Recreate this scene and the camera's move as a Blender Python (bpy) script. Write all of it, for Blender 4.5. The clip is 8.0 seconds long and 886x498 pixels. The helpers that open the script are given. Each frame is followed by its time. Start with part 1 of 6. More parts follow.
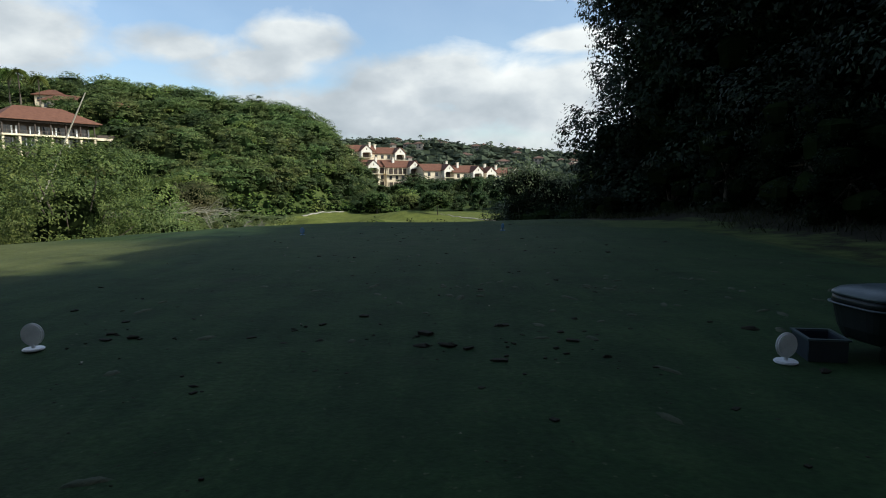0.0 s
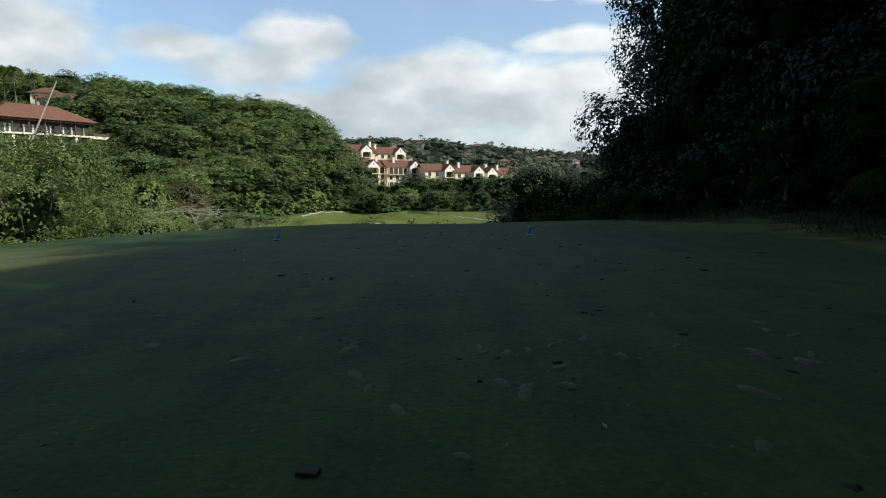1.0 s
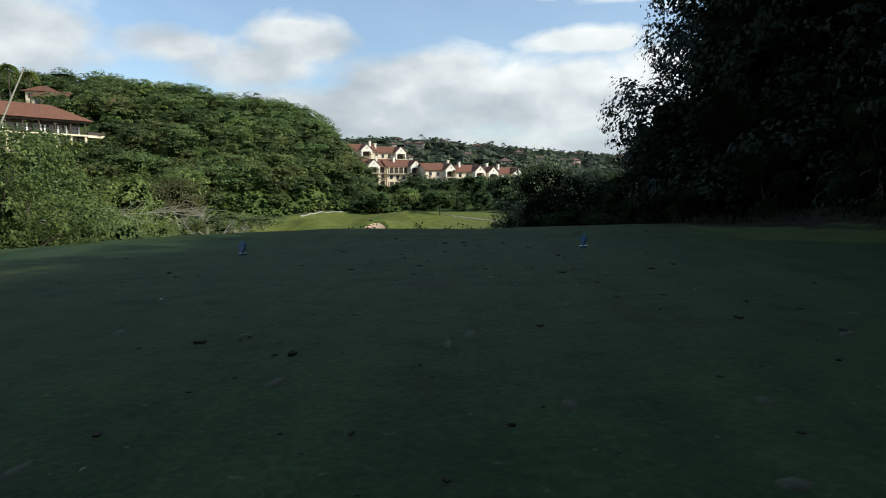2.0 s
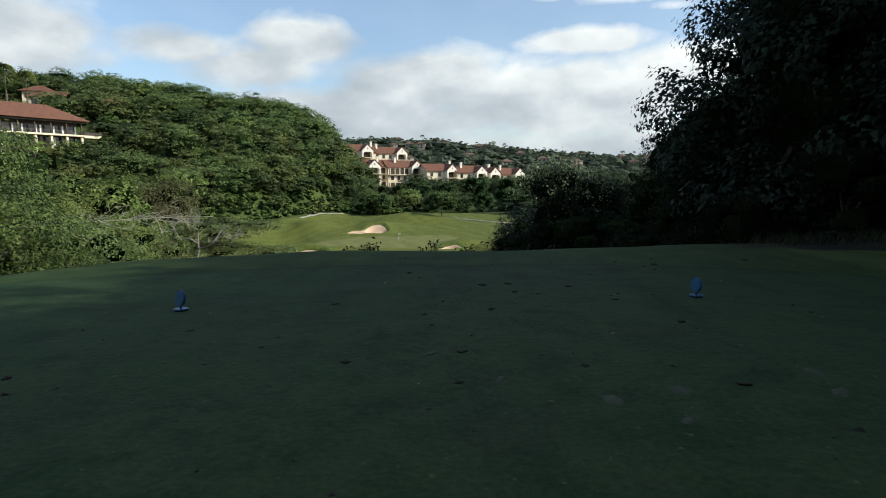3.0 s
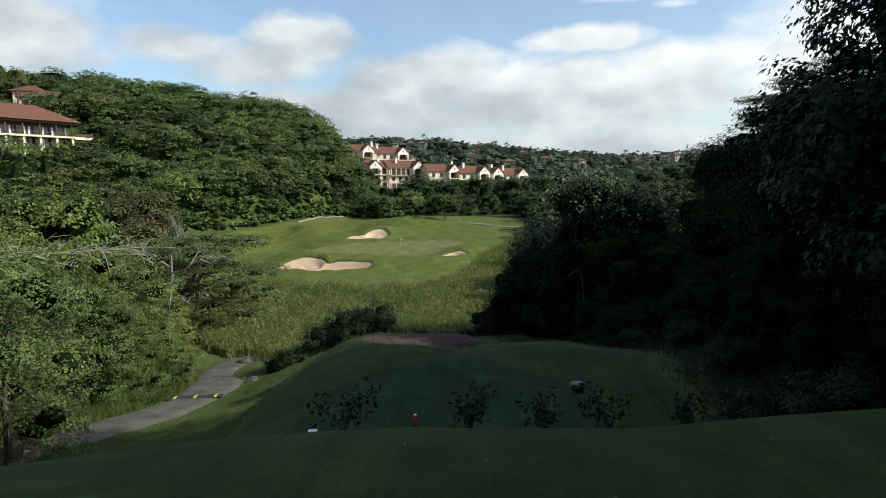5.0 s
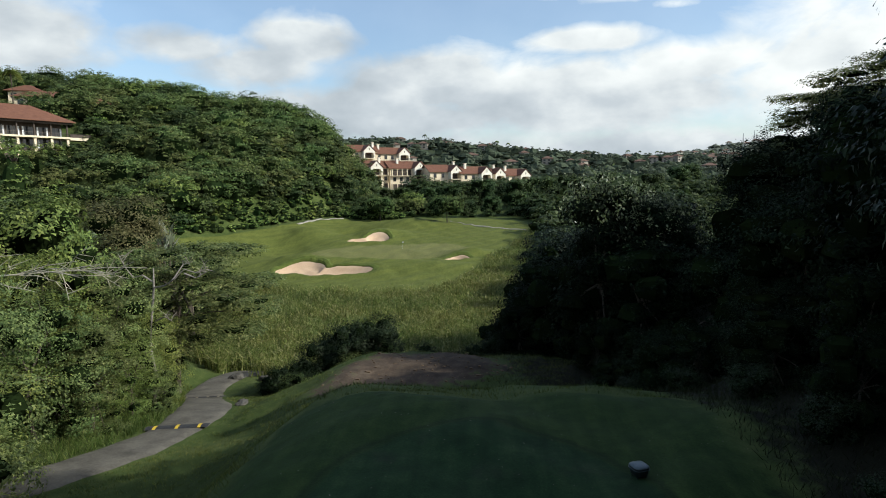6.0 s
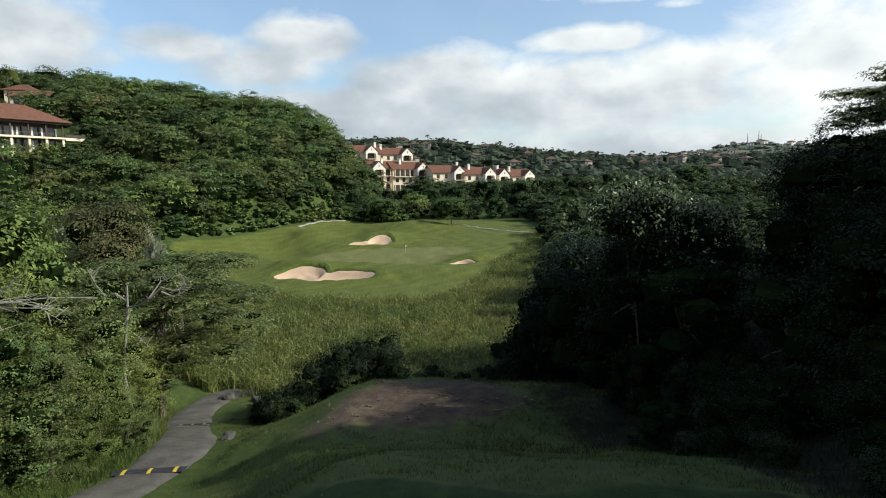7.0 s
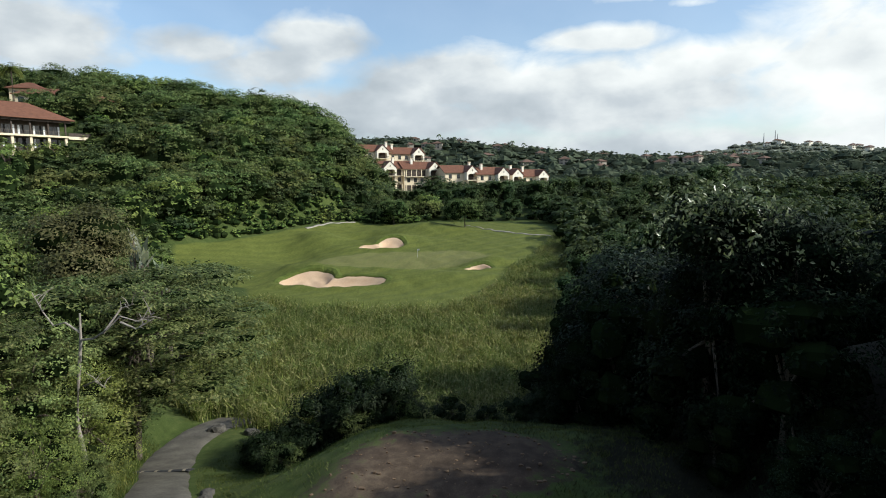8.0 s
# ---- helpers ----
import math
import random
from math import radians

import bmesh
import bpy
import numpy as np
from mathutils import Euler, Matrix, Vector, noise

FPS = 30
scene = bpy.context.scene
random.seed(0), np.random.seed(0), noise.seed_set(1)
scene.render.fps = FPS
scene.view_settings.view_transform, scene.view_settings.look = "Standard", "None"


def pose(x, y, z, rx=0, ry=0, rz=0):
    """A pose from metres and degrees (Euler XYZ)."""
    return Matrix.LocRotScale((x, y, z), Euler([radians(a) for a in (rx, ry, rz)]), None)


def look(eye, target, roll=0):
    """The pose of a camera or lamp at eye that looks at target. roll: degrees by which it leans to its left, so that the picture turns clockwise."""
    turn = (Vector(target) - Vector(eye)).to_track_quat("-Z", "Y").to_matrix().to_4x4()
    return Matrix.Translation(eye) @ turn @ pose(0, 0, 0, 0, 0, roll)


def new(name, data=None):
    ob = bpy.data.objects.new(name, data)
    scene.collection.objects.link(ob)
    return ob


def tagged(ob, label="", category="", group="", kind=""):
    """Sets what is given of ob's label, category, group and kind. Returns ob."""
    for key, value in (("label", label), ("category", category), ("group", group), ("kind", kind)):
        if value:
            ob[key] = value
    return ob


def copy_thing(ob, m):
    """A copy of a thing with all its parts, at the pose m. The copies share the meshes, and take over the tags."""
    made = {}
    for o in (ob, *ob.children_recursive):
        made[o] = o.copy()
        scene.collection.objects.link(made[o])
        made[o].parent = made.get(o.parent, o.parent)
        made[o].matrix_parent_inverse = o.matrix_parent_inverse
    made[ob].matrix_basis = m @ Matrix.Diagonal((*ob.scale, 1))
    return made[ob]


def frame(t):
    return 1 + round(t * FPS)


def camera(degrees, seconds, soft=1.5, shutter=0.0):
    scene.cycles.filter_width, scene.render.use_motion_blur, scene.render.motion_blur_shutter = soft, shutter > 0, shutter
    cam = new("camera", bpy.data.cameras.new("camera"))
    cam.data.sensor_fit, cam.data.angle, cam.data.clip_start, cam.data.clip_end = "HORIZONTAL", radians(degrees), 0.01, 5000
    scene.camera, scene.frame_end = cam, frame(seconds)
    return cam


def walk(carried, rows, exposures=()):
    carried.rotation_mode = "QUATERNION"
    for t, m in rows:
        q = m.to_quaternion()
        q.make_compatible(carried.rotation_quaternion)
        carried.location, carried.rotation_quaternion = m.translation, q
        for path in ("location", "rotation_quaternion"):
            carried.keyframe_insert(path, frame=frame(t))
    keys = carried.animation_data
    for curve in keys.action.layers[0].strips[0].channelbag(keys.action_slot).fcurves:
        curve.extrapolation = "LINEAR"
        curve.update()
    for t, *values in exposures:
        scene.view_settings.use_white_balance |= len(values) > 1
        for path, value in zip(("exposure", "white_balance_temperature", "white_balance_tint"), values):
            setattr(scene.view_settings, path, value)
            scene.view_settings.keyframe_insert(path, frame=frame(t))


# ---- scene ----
cam = camera(74.0, 8.0, soft=1.0)
PATH = [
    (0, (0.6, -1.363, 1.064), (0.491, 0.621, 0.839), -0.8),
    (0.5, (0.435, -0.061, 1.005), (0.325, 1.923, 0.781), -0.8),
    (1, (0.242, 1.469, 0.913), (0.132, 3.453, 0.689), -0.7),
    (1.5, (0.017, 2.879, 0.845), (-0.094, 4.864, 0.621), -0.7),
    (1.7, (-0.094, 3.461, 0.826), (-0.203, 5.445, 0.601), -0.7),
    (2.8, (-0.679, 6.546, 0.917), (-0.796, 8.53, 0.694), -0.8),
    (3, (-0.788, 7.092, 0.987), (-0.901, 9.077, 0.764), -0.7),
    (3.5, (-0.999, 8.452, 1.211), (-1.113, 10.437, 0.988), -0.6),
    (4, (-1.188, 9.891, 1.455), (-1.303, 11.875, 1.233), -0.7),
    (4.5, (-1.404, 11.283, 1.684), (-1.52, 13.267, 1.46), -0.8),
    (5.8, (-2.086, 15.281, 2.255), (-2.205, 17.265, 2.027), -0.8),
    (6, (-2.186, 15.914, 2.299), (-2.306, 17.898, 2.073), -0.8),
    (6.5, (-2.508, 17.642, 2.449), (-2.63, 19.626, 2.224), -0.8),
    (7, (-2.88, 19.85, 2.595), (-3.008, 21.833, 2.37), -0.8),
    (7.5, (-3.277, 22.357, 2.685), (-3.419, 24.339, 2.461), -0.8),
    (8, (-3.918, 25.709, 2.778), (-4.082, 27.69, 2.553), -0.7),
]
walk(cam, [(t, look(eye, target, roll)) for t, eye, target, roll in PATH], exposures=((0.0, 0.0, 6270, 6), (8.0, 0.0, 6270, 6)))

# ---- world, sun, exposure ----
SUN_ELEV, SUN_AZ = radians(33.0), radians(-8)      # azimuth from +x towards +y
scene.view_settings.exposure = 0.0


def link(nt, a, b):
    nt.links.new(a, b)


def node(nt, kind, **inputs):
    n = nt.nodes.new(kind)
    for key, value in inputs.items():
        n.inputs[key.replace("_", " ")].default_value = value
    return n


def maths(nt, op, a, b=None, clamp=False):
    n = nt.nodes.new("ShaderNodeMath")
    n.operation, n.use_clamp = op, clamp
    for k, v in enumerate((a, b)):
        if v is None:
            continue
        if isinstance(v, (int, float)):
            n.inputs[k].default_value = v
        else:
            nt.links.new(v, n.inputs[k])
    return n.outputs[0]


def ramp(nt, fac, stops):
    n = nt.nodes.new("ShaderNodeValToRGB")
    el = n.color_ramp.elements
    while len(el) < len(stops):
        el.new(0.5)
    for e, (p, c) in zip(el, stops):
        e.position, e.color = p, (*c, 1) if len(c) == 3 else c
    nt.links.new(fac, n.inputs[0])
    return n.outputs[0]


def mixed(nt, fac, a, b, blend="MIX"):
    n = nt.nodes.new("ShaderNodeMix")
    n.data_type, n.blend_type = "RGBA", blend
    for k, v in ((0, fac), (6, a), (7, b)):
        if isinstance(v, (int, float)):
            n.inputs[k].default_value = v
        elif isinstance(v, tuple):
            n.inputs[k].default_value = (*v, 1)
        else:
            nt.links.new(v, n.inputs[k])
    return n.outputs[2]


def make_world():
    w = bpy.data.worlds.new("sky")
    scene.world = w
    w.use_nodes = True
    nt = w.node_tree
    nt.nodes.clear()
    out = nt.nodes.new("ShaderNodeOutputWorld")
    sky = nt.nodes.new("ShaderNodeTexSky")
    sky.sky_type, sky.sun_disc = "NISHITA", False
    sky.sun_elevation, sky.sun_rotation = SUN_ELEV, radians(90) - SUN_AZ
    sky.air_density, sky.dust_density, sky.ozone_density = 1.0, 1.2, 1.5
    co = nt.nodes.new("ShaderNodeTexCoord")
    sep = nt.nodes.new("ShaderNodeSeparateXYZ")
    link(nt, co.outputs["Generated"], sep.inputs[0])
    az = maths(nt, "ARCTAN2", sep.outputs[0], sep.outputs[1])
    up = maths(nt, "ARCSINE", sep.outputs[2])
    mp = nt.nodes.new("ShaderNodeMapping")
    mp.inputs["Scale"].default_value = (1.0, 1.0, 1.8)
    mp.inputs["Location"].default_value = (0.35, 0.2, 0.13)
    link(nt, co.outputs["Generated"], mp.inputs[0])
    big = node(nt, "ShaderNodeTexNoise", Scale=8.0, Detail=10.0, Roughness=0.56, Distortion=0.4)
    link(nt, mp.outputs[0], big.inputs["Vector"])
    soft = node(nt, "ShaderNodeTexNoise", Scale=9.0, Detail=5.0, Roughness=0.5)
    link(nt, mp.outputs[0], soft.inputs["Vector"])
    # heaps of cumulus, in degrees: bearing, height, half width, half height
    field = None
    for b, h, rb, rh, w in ((-39, 11.6, 6.0, 3.4, 1.0), (-46, 7.5, 10, 5.0, 1.0), (-25.8, 11.8, 5.6, 1.5, 0.85), (-15.8, 12.9, 4.8, 2.0, 1.0), (-20.5, 10.4, 6.0, 2.0, 0.95), (-5.5, 9.2, 8.6, 2.9, 1.0), (-12, 6.4, 13, 3.0, 1.0),
                            (10.5, 12.6, 5.4, 1.2, 0.95), (13.5, 16.2, 4.0, 0.8, 0.72), (7.5, 16.8, 2.6, 0.7, 0.72), (17.5, 14.9, 2.4, 0.5, 0.6), (11, 7.6, 14, 3.6, 1.0), (21, 10.2, 9, 2.0, 0.9), (33, 8, 12, 6.5, 1.0),
                            (62, 9, 18, 9, 1), (100, 10, 22, 6, 1), (150, 12, 25, 7, 1), (-100, 10, 30, 6, 1), (-150, 14, 22, 7, 1)):
        u = maths(nt, "MULTIPLY", maths(nt, "SUBTRACT", az, radians(b)), 1 / radians(rb))
        v = maths(nt, "MULTIPLY", maths(nt, "SUBTRACT", up, radians(h)), 1 / radians(rh))
        d = maths(nt, "ADD", maths(nt, "MULTIPLY", u, u), maths(nt, "MULTIPLY", v, v))
        g = maths(nt, "MULTIPLY", maths(nt, "EXPONENT", maths(nt, "MULTIPLY", d, -0.7)), float(w))
        field = g if field is None else maths(nt, "MAXIMUM", field, g)
    low = maths(nt, "MULTIPLY", maths(nt, "SUBTRACT", radians(7.0), up), 12.0, clamp=True)
    field = maths(nt, "MAXIMUM", field, low)
    cover = maths(nt, "ADD", field, maths(nt, "MULTIPLY", maths(nt, "SUBTRACT", big.outputs[0], 0.5), 1.15))
    mask = ramp(nt, cover, [(0.3, (0.1, 0.1, 0.1)), (0.48, (0.5, 0.5, 0.5)), (0.7, (1, 1, 1))])
    # grey undersides, white tops
    lit = maths(nt, "ADD", maths(nt, "MULTIPLY", soft.outputs[0], 0.9), maths(nt, "MULTIPLY", maths(nt, "SUBTRACT", up, radians(8.0)), 1.6))
    lit = maths(nt, "ADD", lit, maths(nt, "MULTIPLY", maths(nt, "MAXIMUM", maths(nt, "SUBTRACT", az, radians(10)), -0.35), 0.5))
    tone = ramp(nt, lit, [(0.08, (0.5, 0.55, 0.6)), (0.32, (0.68, 0.72, 0.76)), (0.5, (0.91, 0.93, 0.935)), (0.8, (1.22, 1.21, 1.17))])
    bg_sky = nt.nodes.new("ShaderNodeBackground")
    link(nt, sky.outputs[0], bg_sky.inputs[0])
    bg_sky.inputs[1].default_value = 0.18
    bg_cloud = nt.nodes.new("ShaderNodeBackground")
    link(nt, tone, bg_cloud.inputs[0])
    bg_cloud.inputs[1].default_value = 0.93
    mx = nt.nodes.new("ShaderNodeMixShader")
    link(nt, mask, mx.inputs[0])
    link(nt, bg_sky.outputs[0], mx.inputs[1])
    link(nt, bg_cloud.outputs[0], mx.inputs[2])
    link(nt, mx.outputs[0], out.inputs[0])


make_world()
sun = new("sun", bpy.data.lights.new("sun", "SUN"))
sun.data.energy, sun.data.angle, sun.data.color = 5.0, radians(0.6), (1.0, 0.965, 0.87)
SUN_WAY = Vector((math.cos(SUN_ELEV) * math.cos(SUN_AZ), math.cos(SUN_ELEV) * math.sin(SUN_AZ), math.sin(SUN_ELEV)))
sun.matrix_world = look(SUN_WAY * 100, (0, 0, 0))

# ---- materials ----


def surface(name, rough=0.8, spec=0.3, metal=0.0):
    m = bpy.data.materials.new(name)
    m.use_nodes = True
    nt = m.node_tree
    bs = nt.nodes["Principled BSDF"]
    bs.inputs["Roughness"].default_value = rough
    bs.inputs["Specular IOR Level"].default_value = spec
    bs.inputs["Metallic"].default_value = metal
    return m, nt, bs


def place(nt, world=False):
    if world:
        return nt.nodes.new("ShaderNodeNewGeometry").outputs["Position"]
    return nt.nodes.new("ShaderNodeTexCoord").outputs["Object"]


def grain(nt, vec, scale, detail=6.0, rough=0.6):
    n = node(nt, "ShaderNodeTexNoise", Scale=scale, Detail=detail, Roughness=rough)
    link(nt, vec, n.inputs["Vector"])
    return n.outputs[0]


def bumped(nt, bs, height, strength, distance):
    b = node(nt, "ShaderNodeBump", Strength=strength, Distance=distance)
    link(nt, height, b.inputs["Height"])
    link(nt, b.outputs[0], bs.inputs["Normal"])


def plain(name, c1, c2, scale=4.0, rough=0.7, spec=0.3, metal=0.0, bump=0.3, dist=0.01):
    """A worn surface: two tones at a coarse and a fine scale, with relief."""
    m, nt, bs = surface(name, rough, spec, metal)
    v = place(nt)
    a, b = grain(nt, v, scale), grain(nt, v, scale * 9, 3.0)
    f = maths(nt, "ADD", maths(nt, "MULTIPLY", a, 0.7), maths(nt, "MULTIPLY", b, 0.3))
    link(nt, ramp(nt, f, [(0.35, c1), (0.65, c2)]), bs.inputs["Base Color"])
    bumped(nt, bs, b, bump, dist)
    return m


def leafy(name, dark, mid, light, through_light=0.35, rough=0.6, spec=0.18):
    """Foliage: each leaf its own tone, each plant its own shift, light coming through."""
    m, nt, bs = surface(name, rough, spec)
    geo = nt.nodes.new("ShaderNodeNewGeometry")
    info = nt.nodes.new("ShaderNodeObjectInfo")
    col = ramp(nt, geo.outputs["Random Per Island"], [(0.0, dark), (0.55, mid), (1.0, light)])
    patch = grain(nt, geo.outputs["Position"], 0.35, 3.0)
    tuft = grain(nt, geo.outputs["Position"], 1.5, 2.0)
    stand = grain(nt, geo.outputs["Position"], 0.11, 2.0)
    val = maths(nt, "ADD", maths(nt, "SUBTRACT", maths(nt, "MULTIPLY", patch, 1.3), 0.35), maths(nt, "MULTIPLY", info.outputs["Random"], 0.4))
    val = maths(nt, "ADD", val, maths(nt, "MULTIPLY", tuft, 0.5))
    hsv = node(nt, "ShaderNodeHueSaturation", Saturation=1.0)
    link(nt, col, hsv.inputs["Color"])
    link(nt, maths(nt, "ADD", val, maths(nt, "SUBTRACT", 0.55, maths(nt, "MULTIPLY", stand, 0.6))), hsv.inputs["Value"])
    hue = maths(nt, "ADD", maths(nt, "MULTIPLY", info.outputs["Random"], 0.025), maths(nt, "MULTIPLY", stand, 0.13))
    link(nt, maths(nt, "ADD", hue, 0.413), hsv.inputs["Hue"])
    link(nt, hsv.outputs[0], bs.inputs["Base Color"])
    tr = nt.nodes.new("ShaderNodeBsdfTranslucent")
    link(nt, hsv.outputs[0], tr.inputs[0])
    mx = nt.nodes.new("ShaderNodeMixShader")
    mx.inputs[0].default_value = through_light
    link(nt, bs.outputs[0], mx.inputs[1])
    link(nt, tr.outputs[0], mx.inputs[2])
    link(nt, mx.outputs[0], nt.nodes["Material Output"].inputs[0])
    return m


# right-hand trees: their shade is put into near-black leaf colours
LEAF_DARK = leafy("shade_dark_leaves", (0.003, 0.006, 0.003), (0.0065, 0.0125, 0.005), (0.014, 0.025, 0.01), 0.12, 0.65, 0.05)
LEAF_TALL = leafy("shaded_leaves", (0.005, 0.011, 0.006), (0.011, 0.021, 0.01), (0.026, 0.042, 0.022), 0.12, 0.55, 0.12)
LEAF_FRESH = leafy("fresh_leaves", (0.08, 0.125, 0.033), (0.15, 0.212, 0.052), (0.245, 0.305, 0.085))
LEAF_NEAR = leafy("near_leaves", (0.036, 0.062, 0.016), (0.088, 0.128, 0.034), (0.17, 0.215, 0.063))
LEAF_OLIVE = leafy("olive_leaves", (0.085, 0.118, 0.044), (0.142, 0.186, 0.06), (0.225, 0.265, 0.09))
LEAF_RUST = leafy("russet_leaves", (0.06, 0.066, 0.026), (0.11, 0.115, 0.044), (0.17, 0.165, 0.07))
LEAF_HILL = leafy("hill_leaves", (0.04, 0.07, 0.022), (0.1, 0.148, 0.046), (0.2, 0.252, 0.09))
LEAF_DEEP = leafy("deep_leaves", (0.026, 0.048, 0.018), (0.06, 0.096, 0.036), (0.125, 0.168, 0.066))
# ridge leaves lighter and greyer, standing in for haze
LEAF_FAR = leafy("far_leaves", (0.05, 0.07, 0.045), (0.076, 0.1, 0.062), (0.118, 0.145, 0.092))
LEAF_SILVER = leafy("silver_leaves", (0.1, 0.14, 0.08), (0.18, 0.22, 0.14), (0.34, 0.36, 0.29), 0.3, 0.4)
# glossy leaves at the thicket tops, with sunlight in the pale colour
LEAF_SUNLIT = leafy("sunlit_pale_leaves", (0.07, 0.105, 0.04), (0.18, 0.235, 0.095), (0.42, 0.46, 0.28), 0.42, 0.28, 0.5)
# dark also to put shade on the right-hand shrubs and saplings
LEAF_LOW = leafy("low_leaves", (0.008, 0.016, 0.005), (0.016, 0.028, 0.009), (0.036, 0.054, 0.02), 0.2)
LEAF_FLAT = leafy("feathery_leaves", (0.045, 0.068, 0.021), (0.105, 0.136, 0.045), (0.2, 0.22, 0.085))
# bank trees, leaf colour lowered to carry the shade on their near side
LEAF_BANK = leafy("shaded_bank_leaves", (0.004, 0.009, 0.005), (0.011, 0.02, 0.01), (0.033, 0.048, 0.025), 0.15, 0.7, 0.03)
REED = leafy("reed_blades", (0.085, 0.13, 0.026), (0.175, 0.235, 0.058), (0.4, 0.41, 0.17), 0.45)
GRASS = leafy("grass_blades", (0.042, 0.068, 0.013), (0.09, 0.128, 0.028), (0.175, 0.19, 0.06), 0.35)
# a dimmer grass for the tree-shaded bank, the shade being in its colour
GRASS_DIM = leafy("shade_dimmed_grass", (0.01, 0.018, 0.005), (0.023, 0.033, 0.01), (0.06, 0.064, 0.03), 0.25)
# scrub of the mast hill: distance haze put into pale grey leaves
LEAF_HAZED = leafy("hazed_leaves", (0.16, 0.18, 0.14), (0.21, 0.23, 0.18), (0.27, 0.29, 0.235))
# crown cores of the ridge woods, lightened as haze would
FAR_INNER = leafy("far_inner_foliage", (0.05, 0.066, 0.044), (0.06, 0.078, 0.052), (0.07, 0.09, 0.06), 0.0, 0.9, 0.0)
# cores inside the crowns: shade between the leaves put into almost black colour
CROWN_SHADE = leafy("crown_shade", (0.005, 0.009, 0.003), (0.008, 0.014, 0.005), (0.011, 0.018, 0.006), 0.0, 0.9, 0.0)
WOOD_SHADE = leafy("wood_shade", (0.01, 0.018, 0.006), (0.013, 0.022, 0.008), (0.016, 0.027, 0.009), 0.0, 0.9, 0.0)
BARK = plain("bark", (0.06, 0.05, 0.04), (0.16, 0.13, 0.1), 3, 0.9, bump=0.8, dist=0.03)
PALE_WOOD = plain("pale_dead_twigs", (0.3, 0.27, 0.2), (0.5, 0.46, 0.36), 6, 0.85, bump=0.5)
DEADWOOD = plain("bleached_wood", (0.17, 0.15, 0.125), (0.36, 0.32, 0.28), 6, 0.85, bump=0.5)
PLASTER = plain("cream_plaster", (0.62, 0.51, 0.35), (0.76, 0.66, 0.49), 0.6, 0.85, bump=0.2)
# PLASTER_DULL: walls of the far houses, dulled in colour in place of haze
PLASTER_DULL = plain("muted_plaster", (0.26, 0.23, 0.19), (0.4, 0.36, 0.3), 0.3, 0.9, bump=0.2)
PLASTER_WHITE = plain("white_plaster", (0.72, 0.67, 0.56), (0.82, 0.77, 0.66), 0.5, 0.85, bump=0.2)
TILE = plain("terracotta_tiles", (0.105, 0.045, 0.027), (0.175, 0.078, 0.046), 1.2, 0.75, bump=0.6, dist=0.04)
# TILE_DULL: roofs of the far houses, muted the same way
TILE_DULL = plain("muted_tiles", (0.09, 0.05, 0.035), (0.16, 0.1, 0.075), 0.6, 0.85, bump=0.4, dist=0.04)
TIMBER = plain("dark_timber", (0.035, 0.025, 0.02), (0.08, 0.06, 0.045), 2, 0.6)
FRAME = plain("window_frames", (0.1, 0.085, 0.07), (0.18, 0.15, 0.12), 2, 0.5)
CONCRETE = plain("path_concrete", (0.06, 0.054, 0.044), (0.135, 0.122, 0.1), 0.9, 0.9, bump=0.5, dist=0.01)
PALE_PATH = plain("pale_concrete", (0.24, 0.215, 0.18), (0.34, 0.31, 0.27), 0.5, 0.9, bump=0.3)
STONE = plain("grey_stone", (0.045, 0.042, 0.036), (0.12, 0.11, 0.095), 1.5, 0.9, bump=0.8, dist=0.05)
YELLOW = plain("yellow_paint", (0.5, 0.33, 0.03), (0.62, 0.45, 0.06), 5, 0.6)
RUBBER = plain("black_rubber", (0.02, 0.02, 0.022), (0.045, 0.045, 0.048), 6, 0.8)
WHITE_PAINT = plain("white_enamel", (0.62, 0.64, 0.66), (0.8, 0.81, 0.82), 12, 0.35, 0.5, bump=0.05)
BLUE_PAINT = plain("blue_enamel", (0.006, 0.065, 0.155), (0.02, 0.12, 0.25), 12, 0.35, 0.5, bump=0.05)
RED_PAINT = plain("red_enamel", (0.3, 0.03, 0.02), (0.42, 0.06, 0.04), 12, 0.4, 0.5, bump=0.05)
BIN_LID = plain("blue_grey_plastic", (0.045, 0.066, 0.074), (0.085, 0.112, 0.12), 6, 0.35, 0.5, bump=0.1)
BIN_BODY = plain("dark_green_plastic", (0.006, 0.01, 0.01), (0.014, 0.02, 0.02), 6, 0.45, 0.4, bump=0.1)
CRATE = plain("navy_plastic", (0.012, 0.018, 0.03), (0.028, 0.04, 0.06), 6, 0.4, 0.4, bump=0.1)
STEEL = plain("dull_steel", (0.25, 0.25, 0.26), (0.4, 0.4, 0.41), 6, 0.45, 0.5, 0.8)
CLOD = plain("dark_clods", (0.012, 0.012, 0.008), (0.035, 0.032, 0.018), 20, 0.95, bump=0.8, dist=0.01)
EARTH = plain("dry_earth", (0.07, 0.046, 0.028), (0.2, 0.135, 0.085), 3, 0.95, bump=0.8, dist=0.02)
SEED_SAND = plain("seeded_sand", (0.03, 0.042, 0.022), (0.075, 0.082, 0.05), 9, 0.95, bump=0.6)
DRY_LEAF = plain("dry_leaves", (0.12, 0.1, 0.07), (0.3, 0.26, 0.2), 20, 0.8)


def glass():
    m, nt, bs = surface("window_glass", 0.06, 0.6)
    v = place(nt)
    link(nt, ramp(nt, grain(nt, v, 0.4), [(0.3, (0.012, 0.014, 0.016)), (0.7, (0.035, 0.037, 0.04))]), bs.inputs["Base Color"])
    return m


GLASS = glass()


